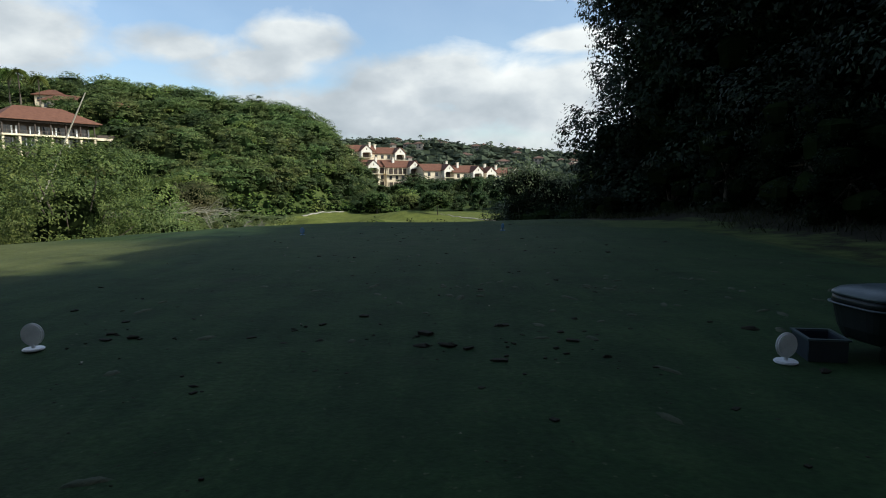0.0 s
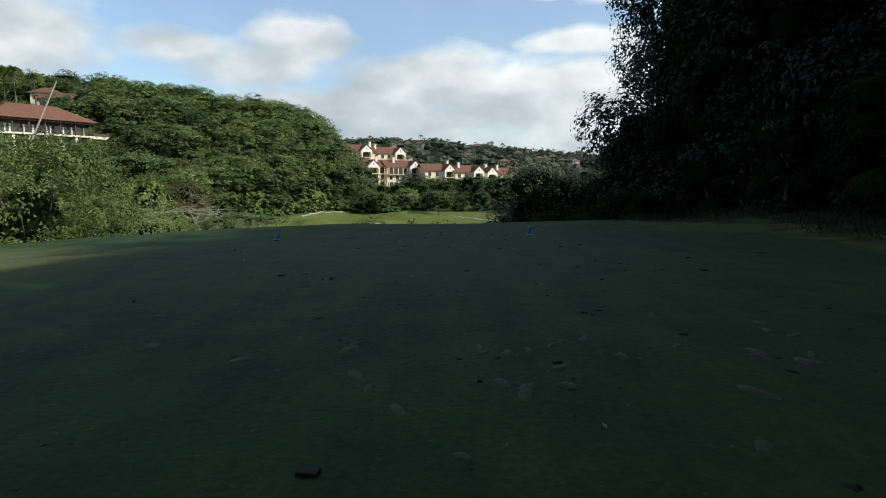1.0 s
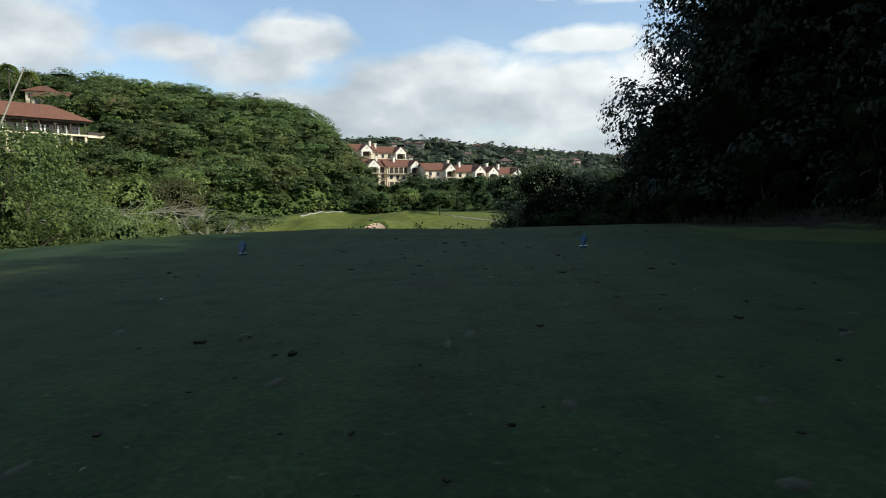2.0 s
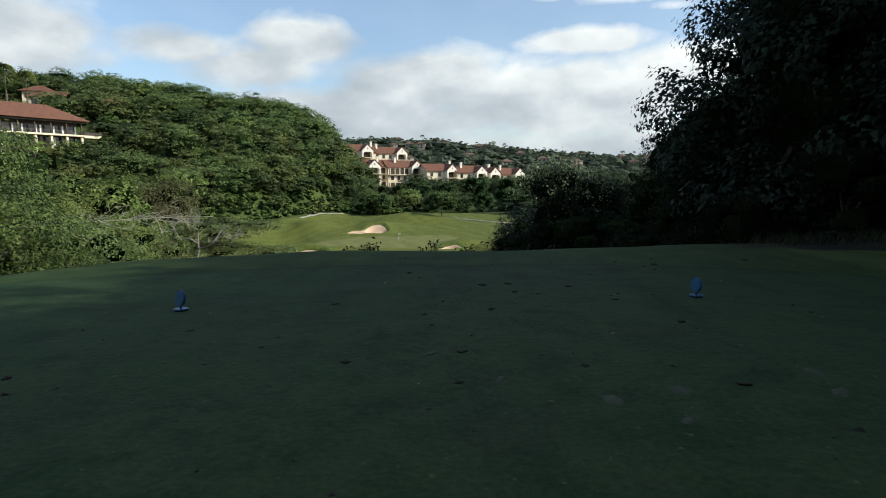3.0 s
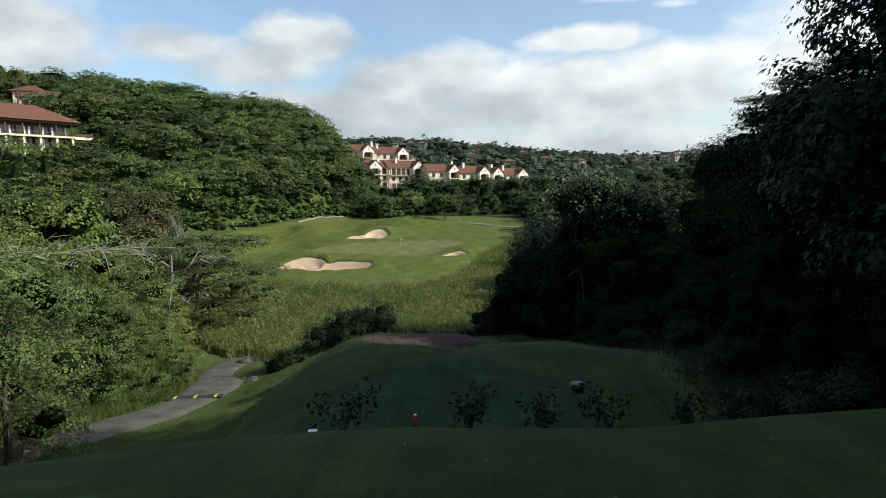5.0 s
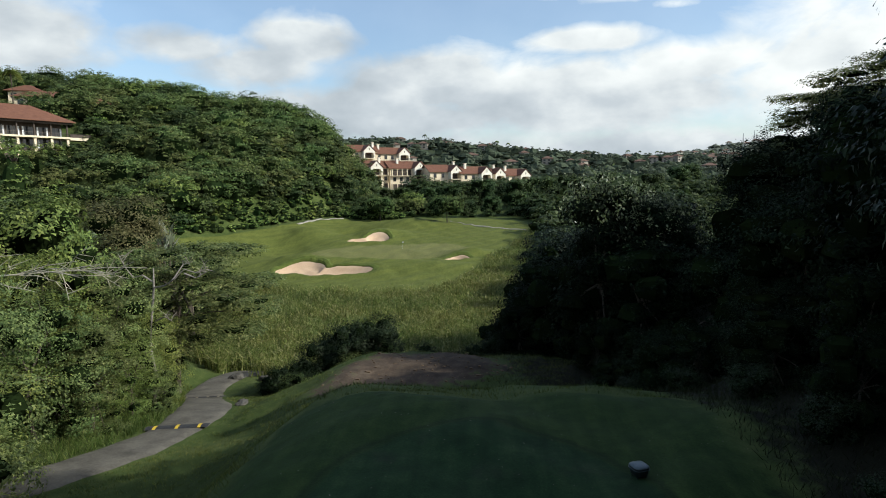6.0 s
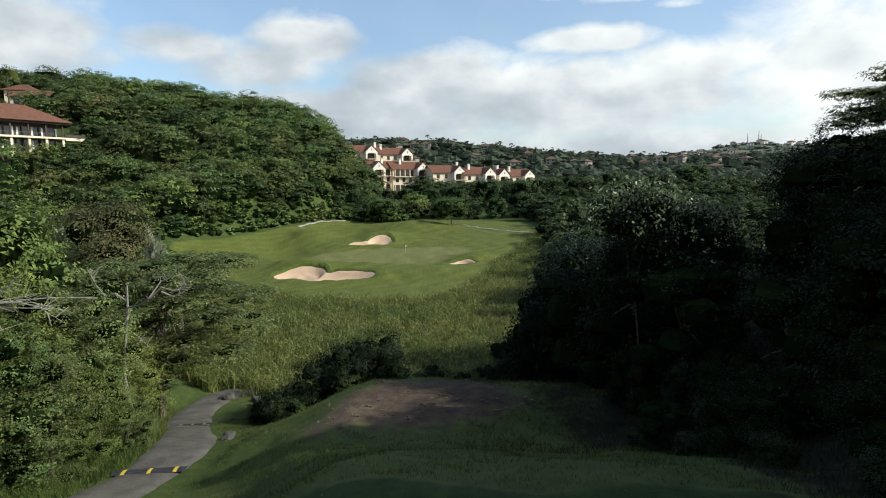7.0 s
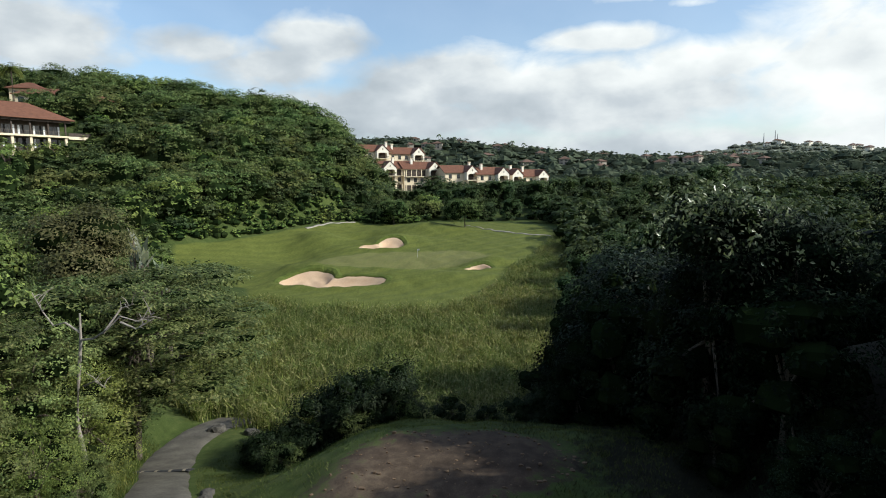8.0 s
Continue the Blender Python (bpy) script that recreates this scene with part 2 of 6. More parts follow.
def sand_material():
    m, nt, bs = surface("bunker_sand", 0.95, 0.1)
    v = place(nt, True)
    f = maths(nt, "ADD", maths(nt, "MULTIPLY", grain(nt, v, 0.35), 0.6), maths(nt, "MULTIPLY", grain(nt, v, 5.0), 0.4))
    link(nt, ramp(nt, f, [(0.35, (0.46, 0.32, 0.205)), (0.65, (0.58, 0.42, 0.285))]), bs.inputs["Base Color"])
    bumped(nt, bs, grain(nt, v, 6.0), 0.4, 0.05)
    return m


SAND = sand_material()
LIP = plain("lip_turf", (0.062, 0.082, 0.018), (0.105, 0.13, 0.03), 1.2, 0.9, 0.1, bump=0.6, dist=0.05)


def attribute(nt, name):
    n = nt.nodes.new("ShaderNodeAttribute")
    n.attribute_name = name
    return n.outputs["Fac"]


def edge(nt, field, width, wobble=None):
    """1 inside a zone whose border lies where the field crosses nought."""
    if wobble is not None:
        field = maths(nt, "ADD", field, wobble)
    return maths(nt, "ADD", maths(nt, "MULTIPLY", field, -1.0 / width), 0.5, clamp=True)


def ground_material():
    m, nt, bs = surface("turf", 0.9, 0.15)
    v = place(nt, True)
    coarse, fine, blade = grain(nt, v, 0.12, 5.0), grain(nt, v, 1.7, 6.0), grain(nt, v, 26.0, 4.0, 0.7)
    mixv = maths(nt, "ADD", maths(nt, "MULTIPLY", coarse, 0.5), maths(nt, "MULTIPLY", fine, 0.5))
    rough_g = ramp(nt, mixv, [(0.3, (0.024, 0.037, 0.009)), (0.5, (0.052, 0.074, 0.018)), (0.7, (0.1, 0.114, 0.036))])
    # mown turf: long soft streaks along the mowing, worn and pale in places
    st = nt.nodes.new("ShaderNodeMapping")
    st.inputs["Scale"].default_value = (2.6, 0.25, 1.0)
    link(nt, v, st.inputs[0])
    streak = grain(nt, st.outputs[0], 1.0, 5.0)
    mv = maths(nt, "ADD", maths(nt, "MULTIPLY", streak, 0.45), maths(nt, "MULTIPLY", fine, 0.55))
    mown = ramp(nt, mv, [(0.3, (0.072, 0.088, 0.018)), (0.5, (0.096, 0.112, 0.024)), (0.7, (0.126, 0.138, 0.033))])
    # tee turf far darker than the fairway, tree shade put into its base colour
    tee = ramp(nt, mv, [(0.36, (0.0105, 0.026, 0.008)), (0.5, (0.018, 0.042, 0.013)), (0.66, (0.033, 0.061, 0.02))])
    putt = ramp(nt, mv, [(0.3, (0.118, 0.128, 0.038)), (0.7, (0.162, 0.158, 0.058))])
    soil = ramp(nt, mixv, [(0.35, (0.037, 0.026, 0.018)), (0.5, (0.076, 0.054, 0.037)), (0.66, (0.145, 0.108, 0.075))])
    wob = maths(nt, "MULTIPLY", maths(nt, "SUBTRACT", fine, 0.5), 0.5)
    wob_big = maths(nt, "MULTIPLY", maths(nt, "SUBTRACT", fine, 0.5), 5.0)
    # mowing bands across the fairway
    band = nt.nodes.new("ShaderNodeTexWave")
    band.inputs["Scale"].default_value, band.inputs["Distortion"].default_value, band.inputs["Detail Scale"].default_value = 0.11, 3.0, 0.4
    rot = nt.nodes.new("ShaderNodeMapping")
    rot.inputs["Rotation"].default_value = (0, 0, 0.9)
    link(nt, v, rot.inputs[0])
    link(nt, rot.outputs[0], band.inputs["Vector"])
    mown = mixed(nt, 0.35, mown, ramp(nt, band.outputs["Fac"], [(0.3, (0.8, 0.85, 0.8)), (0.7, (1.2, 1.15, 1.1))]), "MULTIPLY")
    col = mixed(nt, edge(nt, attribute(nt, "fairway"), 0.7, wob), rough_g, mown)
    # collar turf, lowered for shade like the tee
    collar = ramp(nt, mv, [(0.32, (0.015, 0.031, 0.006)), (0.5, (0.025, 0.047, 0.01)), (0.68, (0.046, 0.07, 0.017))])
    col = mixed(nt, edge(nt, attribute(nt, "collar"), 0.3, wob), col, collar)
    col = mixed(nt, edge(nt, attribute(nt, "putting"), 0.8, wob), col, putt)
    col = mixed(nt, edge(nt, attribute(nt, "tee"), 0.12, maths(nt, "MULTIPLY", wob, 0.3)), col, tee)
    # thin dark line round the tee: shade of the grass step, as colour
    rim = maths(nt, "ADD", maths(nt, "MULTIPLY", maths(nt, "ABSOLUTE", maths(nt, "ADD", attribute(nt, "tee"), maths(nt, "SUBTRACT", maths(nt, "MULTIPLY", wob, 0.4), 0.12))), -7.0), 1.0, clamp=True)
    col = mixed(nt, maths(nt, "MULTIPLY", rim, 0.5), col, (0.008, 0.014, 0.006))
    col = mixed(nt, edge(nt, attribute(nt, "soil"), 0.9, wob_big), col, soil)
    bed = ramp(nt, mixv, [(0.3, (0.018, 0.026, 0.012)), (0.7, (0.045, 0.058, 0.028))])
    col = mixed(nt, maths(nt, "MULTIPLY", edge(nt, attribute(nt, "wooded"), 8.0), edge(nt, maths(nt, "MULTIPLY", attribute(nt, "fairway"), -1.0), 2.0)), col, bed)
    # ground past the ridge paled, haze put into its colour
    col = mixed(nt, edge(nt, attribute(nt, "far_haze"), 40.0), col, ramp(nt, mixv, [(0.3, (0.1, 0.115, 0.08)), (0.7, (0.17, 0.18, 0.13))]))
    # yellower strip on the tee's left rim: sunlight put into the turf colour
    dry = ramp(nt, mv, [(0.3, (0.06, 0.072, 0.02)), (0.7, (0.115, 0.122, 0.042))])
    col = mixed(nt, edge(nt, attribute(nt, "sunlit_rim"), 1.6, wob), col, dry)
    # leaf-strewn floor under the right-hand trees, darkened to carry their shade
    tree_shade_bed = ramp(nt, mixv, [(0.35, (0.009, 0.009, 0.005)), (0.55, (0.02, 0.019, 0.01)), (0.7, (0.038, 0.033, 0.018))])
    col = mixed(nt, edge(nt, attribute(nt, "litter"), 1.2, wob_big), col, tree_shade_bed)
    # the worn, browner stretch where most play stands, paled too for open skylight
    sep = nt.nodes.new("ShaderNodeSeparateXYZ")
    link(nt, v, sep.inputs[0])
    wx = maths(nt, "MULTIPLY", maths(nt, "SUBTRACT", sep.outputs[0], -1.2), 0.17)
    wy = maths(nt, "MULTIPLY", maths(nt, "SUBTRACT", sep.outputs[1], 10.0), 0.23)
    worn = maths(nt, "EXPONENT", maths(nt, "MULTIPLY", maths(nt, "ADD", maths(nt, "MULTIPLY", wx, wx), maths(nt, "MULTIPLY", wy, wy)), -1.0))
    torn = maths(nt, "MULTIPLY", maths(nt, "SUBTRACT", grain(nt, v, 3.2, 8.0, 0.7), 0.32), 4.0, clamp=True)
    worn = maths(nt, "MULTIPLY", maths(nt, "MULTIPLY", worn, torn), edge(nt, attribute(nt, "tee"), 0.5))
    col = mixed(nt, maths(nt, "MULTIPLY", worn, 0.72), col, (0.046, 0.068, 0.027))
    # scrapes of dark soil
    on_tee = edge(nt, attribute(nt, "tee"), 0.5)
    scuff = maths(nt, "MULTIPLY", maths(nt, "SUBTRACT", grain(nt, v, 5.5, 6.0, 0.65), 0.535), 11.0, clamp=True)
    zone = maths(nt, "ADD", maths(nt, "MULTIPLY", worn, 0.3), 0.04)
    col = mixed(nt, maths(nt, "MULTIPLY", maths(nt, "MULTIPLY", scuff, zone), maths(nt, "MULTIPLY", on_tee, 0.85)), col, (0.008, 0.011, 0.005))
    litter_fleck = maths(nt, "MULTIPLY", maths(nt, "SUBTRACT", grain(nt, v, 19.0, 2.0, 0.5), 0.7), 14.0, clamp=True)
    col = mixed(nt, maths(nt, "MULTIPLY", maths(nt, "MULTIPLY", litter_fleck, on_tee), 0.5), col, (0.14, 0.13, 0.08))
    dark = maths(nt, "MULTIPLY", maths(nt, "SUBTRACT", grain(nt, v, 0.7, 4.0), 0.56), 7.0, clamp=True)
    dark = maths(nt, "MULTIPLY", dark, edge(nt, attribute(nt, "tee"), 0.5))
    col = mixed(nt, maths(nt, "MULTIPLY", dark, 0.45), col, (0.03, 0.036, 0.02))
    col = mixed(nt, 0.45, col, ramp(nt, blade, [(0.3, (0.3, 0.3, 0.3)), (0.7, (1.5, 1.5, 1.5))]), "MULTIPLY")
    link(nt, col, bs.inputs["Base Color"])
    bumped(nt, bs, maths(nt, "ADD", blade, maths(nt, "MULTIPLY", fine, 2.0)), 0.35, 0.03)
    return m


TURF = ground_material()

# ---- the lie of the land ----


def step(a, b, v):
    t = np.clip((v - a) / (b - a), 0, 1)
    return t * t * (3 - 2 * t)


def hump(x, y, cx, cy, rx, ry, h):
    return h * np.exp(-((x - cx) / rx) ** 2 - ((y - cy) / ry) ** 2)


def waves(x, y, s):
    return (np.sin(x * s * 1.3 + 1.7 * np.sin(y * s * 0.7)) + np.sin(y * s * 1.1 + 2.1 * np.sin(x * s * 0.9 + 1.3))) * 0.5


def path_bend(y):
    """How far the upper stretch of the path lies to the west of its lower stretch."""
    return 4.2 * (1 - step(26, 44, y))


def path_x(y):
    return -17.2 - path_bend(y) - 6.4 * step(44, 61, y) + 2.0 * step(61, 72, y)


def path_z(y):
    return -6.2 - 1.9 * step(-5, 34, y) - 1.7 * step(30, 46, y) - 3.9 * step(44, 61, y) - 1.2 * step(60, 72, y)


def toe_x(y):
    return -44 - 20 * np.exp(-((y - 138) / 38.0) ** 2) + 16 * (1 - step(60, 110, y))


BUNKERS = {"long": (-31.5, 121.5, 0.0), "back": (-27.6, 153.0, 0.0), "small": (-6.0, 132.2, 0.0)}


def ellipse(x, y, cx, cy, rx, ry, turn=0.0):
    c, s = math.cos(turn), math.sin(turn)
    u, v = (x - cx) * c + (y - cy) * s, (y - cy) * c - (x - cx) * s
    return (np.sqrt((u / rx) ** 2 + (v / ry) ** 2) - 1) * min(rx, ry)


def bunker_field(kind, x, y):
    cx, cy, _ = BUNKERS[kind]
    if kind == "long":
        return np.minimum(ellipse(x, y, cx - 3.6, cy + 0.5, 4.7, 3.4, 0.2), ellipse(x, y, cx + 3.0, cy - 1.3, 7.4, 2.9, 0.05))
    if kind == "back":
        return np.minimum(ellipse(x, y, cx + 1.6, cy + 0.4, 2.9, 3.2), ellipse(x, y, cx - 1.9, cy - 1.4, 3.4, 1.4, 0.1))
    return np.minimum(ellipse(x, y, cx, cy, 2.1, 1.7), ellipse(x, y, cx - 1.2, cy - 0.8, 2.4, 0.9))


def height(x, y):
    x, y = np.asarray(x, float), np.asarray(y, float)
    # along the line of play: upper tee, lower tee, slope, marsh, green, valley
    front = np.clip(16.9 - 0.05 * np.clip(-1.6 - x, 0, 9) ** 2 + 0.22 * np.clip(x, 0, 6), 12.5, 18.4)
    v = -0.012 * np.clip(y - 4, 0, 13) - 2.75 * step(0, 6.8, y - front)
    v = v - 4.85 * step(28.4, 44.2, y) - 0.6 * step(44, 52, y) - 1.8 * step(49, 58, y) - 5.0 * step(55, 67, y)
    v = v + 0.9 * step(99, 108, y) + 5.8 * step(106, 196, y) + 5.0 * step(196, 240, y)
    v = v + 2.0 * step(235, 300, y)
    # the bank down to the cart path, and the path's own shelf
    bank = step(0, 8.0, -(x + 6.2 + 3.2 * (1 - step(8, 17, y)) - 1.0 * step(17, 26, y) + 3.0 * step(30, 46, y)))
    low = path_z(y)
    near = 1 - step(64, 76, y)
    z = v + (np.minimum(low, v) - v) * bank * near
    # past the path the ground climbs gently to the foot of the hill
    z = z + near * 3.0 * step(20, 34, -x) * (1 - step(30, 70, y) * 0.3)
    # the right-hand bank
    z = z + (1 - step(95, 130, y)) * (0.25 * step(5.5, 9, x) * (1 - step(18, 24, y)) + step(18, 30, y) * np.clip((0.18 + 0.26 * step(30, 42, y)) * (x - 4.5), 0, 5))
    # the hill
    s = toe_x(y) - x
    up = 27.0 * step(113, 230, y) * (1 - np.exp(-np.clip(s, 0, None) / 11.0)) + 0.12 * np.clip(s, 0, 160)
    z = z + up * step(55, 90, y) * (1 - 0.95 * step(235, 310, y)) + 0.06 * np.clip(s, 0, 120) * (1 - step(55, 90, y))
    # rough slope round the back of the green
    z = z + 2.5 * step(-2, 12, s + 10) * step(95, 150, y) * (1 - step(210, 240, y))
    # the far ridge, and the hill with the masts beyond it
    far = step(375, 720, y) * (25 + 22 * (1 - step(-90, 170, x))) * (1 - 0.5 * step(800, 1500, y))
    z = z + np.clip(far, 0, None)
    z = z + hump(x, y, 500, 1120, 240, 200, 33) + hump(x, y, 470, 1110, 80, 90, 7) + hump(x, y, 900, 1300, 420, 200, 34)
    z = z + hump(x, y, -64, 366, 34, 16, 15) - hump(x, y, 30, 260, 45, 50, 3) - hump(x, y, -10, 345, 60, 30, 3) - hump(x, y, -40, 300, 45, 40, 3.5)
    # mounds and hollows round the green
    g = step(108, 118, y) * (1 - step(195, 215, y))
    z = z + 1.4 * g * (hump(x, y, -27, 127.5, 11, 3.5, 1.0) + hump(x, y, -38, 129, 6, 4, 1.1) + hump(x, y, -26, 159, 7, 4, 1.3) + hump(x, y, -4, 137, 5, 3, 1.0)
                 + hump(x, y, -44, 160, 6, 7, 1.6) - hump(x, y, -36, 166, 6, 5, 1.3) + hump(x, y, -20, 174, 9, 6, 1.5) - hump(x, y, -46, 146, 6, 8, 1.2) + hump(x, y, -12, 124, 12, 5, 0.9) - hump(x, y, -20, 133, 12, 5, 0.5))
    for kind in BUNKERS:
        f = bunker_field(kind, x, y)
        z = z - 1.1 * (1 - step(-1.3, 0.15, f)) + 0.45 * np.exp(-((f - 0.7) / 0.8) ** 2)
    # the bare mound past the lower tee
    z = z + hump(x, y, -6, 48.5, 6, 4, 0.6)
    # the path is cut a little into the bank
    d = np.abs(x - path_x(y))
    on = (1 - step(1.8, 3.3, d)) * (1 - step(62, 70, y)) * step(-30, 0, y)
    z = z * (1 - on) + (path_z(y) - 0.08) * on
    # unevenness
    mown_here = (1 - step(2, 5, np.maximum(np.abs(x + 0.5) - 7, np.abs(y - 5) - 14)))
    rough_amp = 0.02 + 0.12 * (1 - mown_here) * (1 - on)
    return z + rough_amp * waves(x, y, 0.9) + rough_amp * 0.5 * waves(y, x, 2.3) + 0.5 * step(250, 400, np.hypot(x, y)) * waves(x, y, 0.03)


def high(x, y):
    return float(height(x, y))


def fields(x, y):
    """Borders of the mown and bare zones: below nought inside."""
    upper = np.maximum(np.abs(x + 0.6) - 6.2 - 0.1 * waves(x, y, 0.5), np.maximum(y - (15.0 - 0.055 * (x + 0.8) ** 2), -22 - y))
    lower = ellipse(x, y, -2.2, 24.6, 3.0, 3.4)
    tee = np.minimum(upper, lower)
    fair = np.minimum(ellipse(x, y, -26, 141, 42, 27, -0.1), ellipse(x, y, -30, 158, 33, 29, -0.25))
    fair = np.minimum(fair, ellipse(x, y, -10, 172, 22, 24, 0.3))
    fair = np.minimum(fair, ellipse(x, y, -20, 121, 24, 18))
    fair = np.maximum(fair, 103.5 + 0.006 * (x + 18) ** 2 - y)
    fair = np.maximum(fair, (-(x + 66) * 62 + (y - 138) * 35) / 71.0 - 1.5)
    fair = np.maximum(fair, (x + 4 - (y - 118) * 0.31 + 1.2 * waves(x, y, 0.3)) * 0.95)
    fair = np.minimum(fair, ellipse(x, y, 60, 330, 14, 30, 0.3))
    collar = np.maximum(np.abs(x + 2.0) - 6.4 + 1.5 * step(17, 24, y), np.maximum(y - 30.5, -25 - y)) + 0.3 * waves(x, y, 0.4)
    putt = np.minimum(ellipse(x, y, -24, 139.5, 14.5, 8.0, 0.1), ellipse(x, y, -13, 142, 9, 7.0))
    soil = np.minimum(ellipse(x, y, -5.3, 46.6, 4.8, 3.1, 0.38), ellipse(x, y, -8.6, 44.7, 2.0, 1.2, 0.4))
    # border of the floor zone that holds painted tree shade
    tree_shade_edge = np.where(y < 17, 6.4, 3.6 - 3.4 * step(37, 44, y)) - x + 0.5 * waves(x, y, 0.9)
    # zone of the strip painted as lying in the sun
    rim = np.maximum(x + 4.9 + 0.4 * waves(x, y, 0.8), np.maximum(2.0 - y, y - 10.5))
    return {"wooded": 258 - y + 4 * waves(x, y, 0.1), "far_haze": 860 - y + 20 * waves(x, y, 0.02), "sunlit_rim": rim, "litter": np.maximum(np.maximum(tree_shade_edge, y - 58), -30 - y), "tee": tee, "collar": collar, "fairway": fair, "putting": putt, "soil": soil}


def mesh_of(name, verts, quads, mats, smooth=False, second=0):
    """A mesh from arrays of vertices and of faces that all have three or all four corners."""
    verts, quads = np.asarray(verts, np.float32), np.asarray(quads, np.int32)
    me = bpy.data.meshes.new(name)
    me.vertices.add(len(verts))
    me.vertices.foreach_set("co", verts.ravel())
    me.loops.add(quads.size)
    me.loops.foreach_set("vertex_index", quads.ravel())
    me.polygons.add(len(quads))
    me.polygons.foreach_set("loop_start", np.arange(0, quads.size, quads.shape[1], dtype=np.int32))
    me.polygons.foreach_set("use_smooth", np.full(len(quads), smooth))
    for m in mats:
        me.materials.append(m)
    if second:
        index = np.zeros(len(quads), np.int32)
        index[-second:] = 1
        me.polygons.foreach_set("material_index", index)
    me.update(calc_edges=True)
    return me


def spaced(stops):
    """Grid lines: (start, step) in turn, up to the last stop."""
    out = []
    for (a, d), (b, _) in zip(stops[:-1], stops[1:]):
        out += list(np.arange(a, b - d * 0.3, d))
    return np.array(out + [stops[-1][0]])


def grid_quads(nx, ny):
    i = (np.arange(ny - 1)[:, None] * nx + np.arange(nx - 1)[None, :]).ravel()
    return np.stack([i, i + 1, i + 1 + nx, i + nx], -1)


def make_ground():
    xs = spaced([(-3200, 160), (-800, 40), (-300, 10), (-120, 2.5), (-76, 0.9), (-20, 0.55), (9, 1.5), (40, 4), (120, 12), (360, 40), (1200, 160), (3200, 0)])
    ys = spaced([(-900, 90), (-180, 20), (-40, 3), (-10, 0.6), (10, 0.5), (36, 0.7), (66, 1.6), (102, 0.8), (200, 2.0), (270, 8), (420, 20), (1500, 120), (4200, 0)])
    x, y = np.meshgrid(xs, ys)
    z = height(x, y)
    me = mesh_of("ground", np.stack([x, y, z], -1).reshape(-1, 3), grid_quads(len(xs), len(ys)), [TURF], True)
    for name, f in fields(x, y).items():
        at = me.attributes.new(name, "FLOAT", "POINT")
        at.data.foreach_set("value", np.clip(f, -50, 50).astype(np.float32).ravel())
    tagged(new("ground", me), "mown tees, rough banks, marsh bed and wooded hill slopes of a golf valley", "ground", kind="structure")


make_ground()


def part(name, bm, material, parent, label=""):
    me = bpy.data.meshes.new(name)
    bmesh.ops.recalc_face_normals(bm, faces=bm.faces)
    bm.to_mesh(me)
    bm.free()
    for m in material if isinstance(material, (list, tuple)) else [material]:
        me.materials.append(m)
    ob = new(name, me)
    ob.parent = parent
    if label:
        tagged(ob, label)
    return ob


def part_mesh(name, me, parent, label=""):
    ob = new(name, me)
    ob.parent = parent
    if label:
        tagged(ob, label)
    return ob


def thing(name, label, category, group="", kind=""):
    return tagged(new(name), label, category, group, kind)


def box(bm, x0, y0, z0, x1, y1, z1, bevel=0.0):
    r = bmesh.ops.create_cube(bm, size=1.0)
    bmesh.ops.scale(bm, vec=(x1 - x0, y1 - y0, z1 - z0), verts=r["verts"])
    bmesh.ops.translate(bm, vec=((x0 + x1) / 2, (y0 + y1) / 2, (z0 + z1) / 2), verts=r["verts"])
    if bevel:
        es = list({e for v in r["verts"] for e in v.link_edges})
        bmesh.ops.bevel(bm, geom=es, offset=bevel, segments=2, affect="EDGES", profile=0.6)


def boxed(*boxes, bevel=0.0):
    bm = bmesh.new()
    for b in boxes:
        box(bm, *b, bevel=bevel)
    return bm


def tube(bm, points, radii, sides=8):
    """A tapered, bent stem."""
    rings = []
    for k, (p, r) in enumerate(zip(points, radii)):
        p = Vector(p)
        a, b = Vector(points[max(k - 1, 0)]), Vector(points[min(k + 1, len(points) - 1)])
        q = (b - a).to_track_quat("Z", "Y")
        rings.append([bm.verts.new(p + q @ Vector((r * math.cos(t), r * math.sin(t), 0))) for t in np.arange(sides) * (2 * math.pi / sides)])
    for lo, hi in zip(rings[:-1], rings[1:]):
        for k in range(sides):
            bm.faces.new((lo[k], lo[(k + 1) % sides], hi[(k + 1) % sides], hi[k]))
    bm.faces.new(rings[0][::-1])
    bm.faces.new(rings[-1])


# ---- foliage ----


def unit(v):
    return v / np.maximum(np.linalg.norm(v, axis=-1, keepdims=True), 1e-6)


def leaf_quads(p, n, size, aspect, rng, droop=0.0, three=False):
    """One folded leaf at each place p, facing n."""
    t = unit(np.cross(n, rng.normal(size=p.shape)))
    t[:, 2] -= droop
    t = unit(t)
    b = unit(np.cross(n, t))
    L = (size * rng.uniform(0.7, 1.35, len(p)))[:, None]
    W = L * aspect
    if three:
        v = np.stack([p - t * L * 0.5 + b * W * 0.5, p + t * L * 0.5, p - t * L * 0.5 - b * W * 0.5], 1)
        return v.reshape(-1, 3), np.arange(len(p) * 3).reshape(-1, 3)
    v = np.stack([p - t * L * 0.5, p + b * W * 0.5 + n * L * 0.12, p + t * L * 0.5, p - b * W * 0.5 + n * L * 0.12], 1)
    return v.reshape(-1, 3), np.arange(len(p) * 4).reshape(-1, 4)


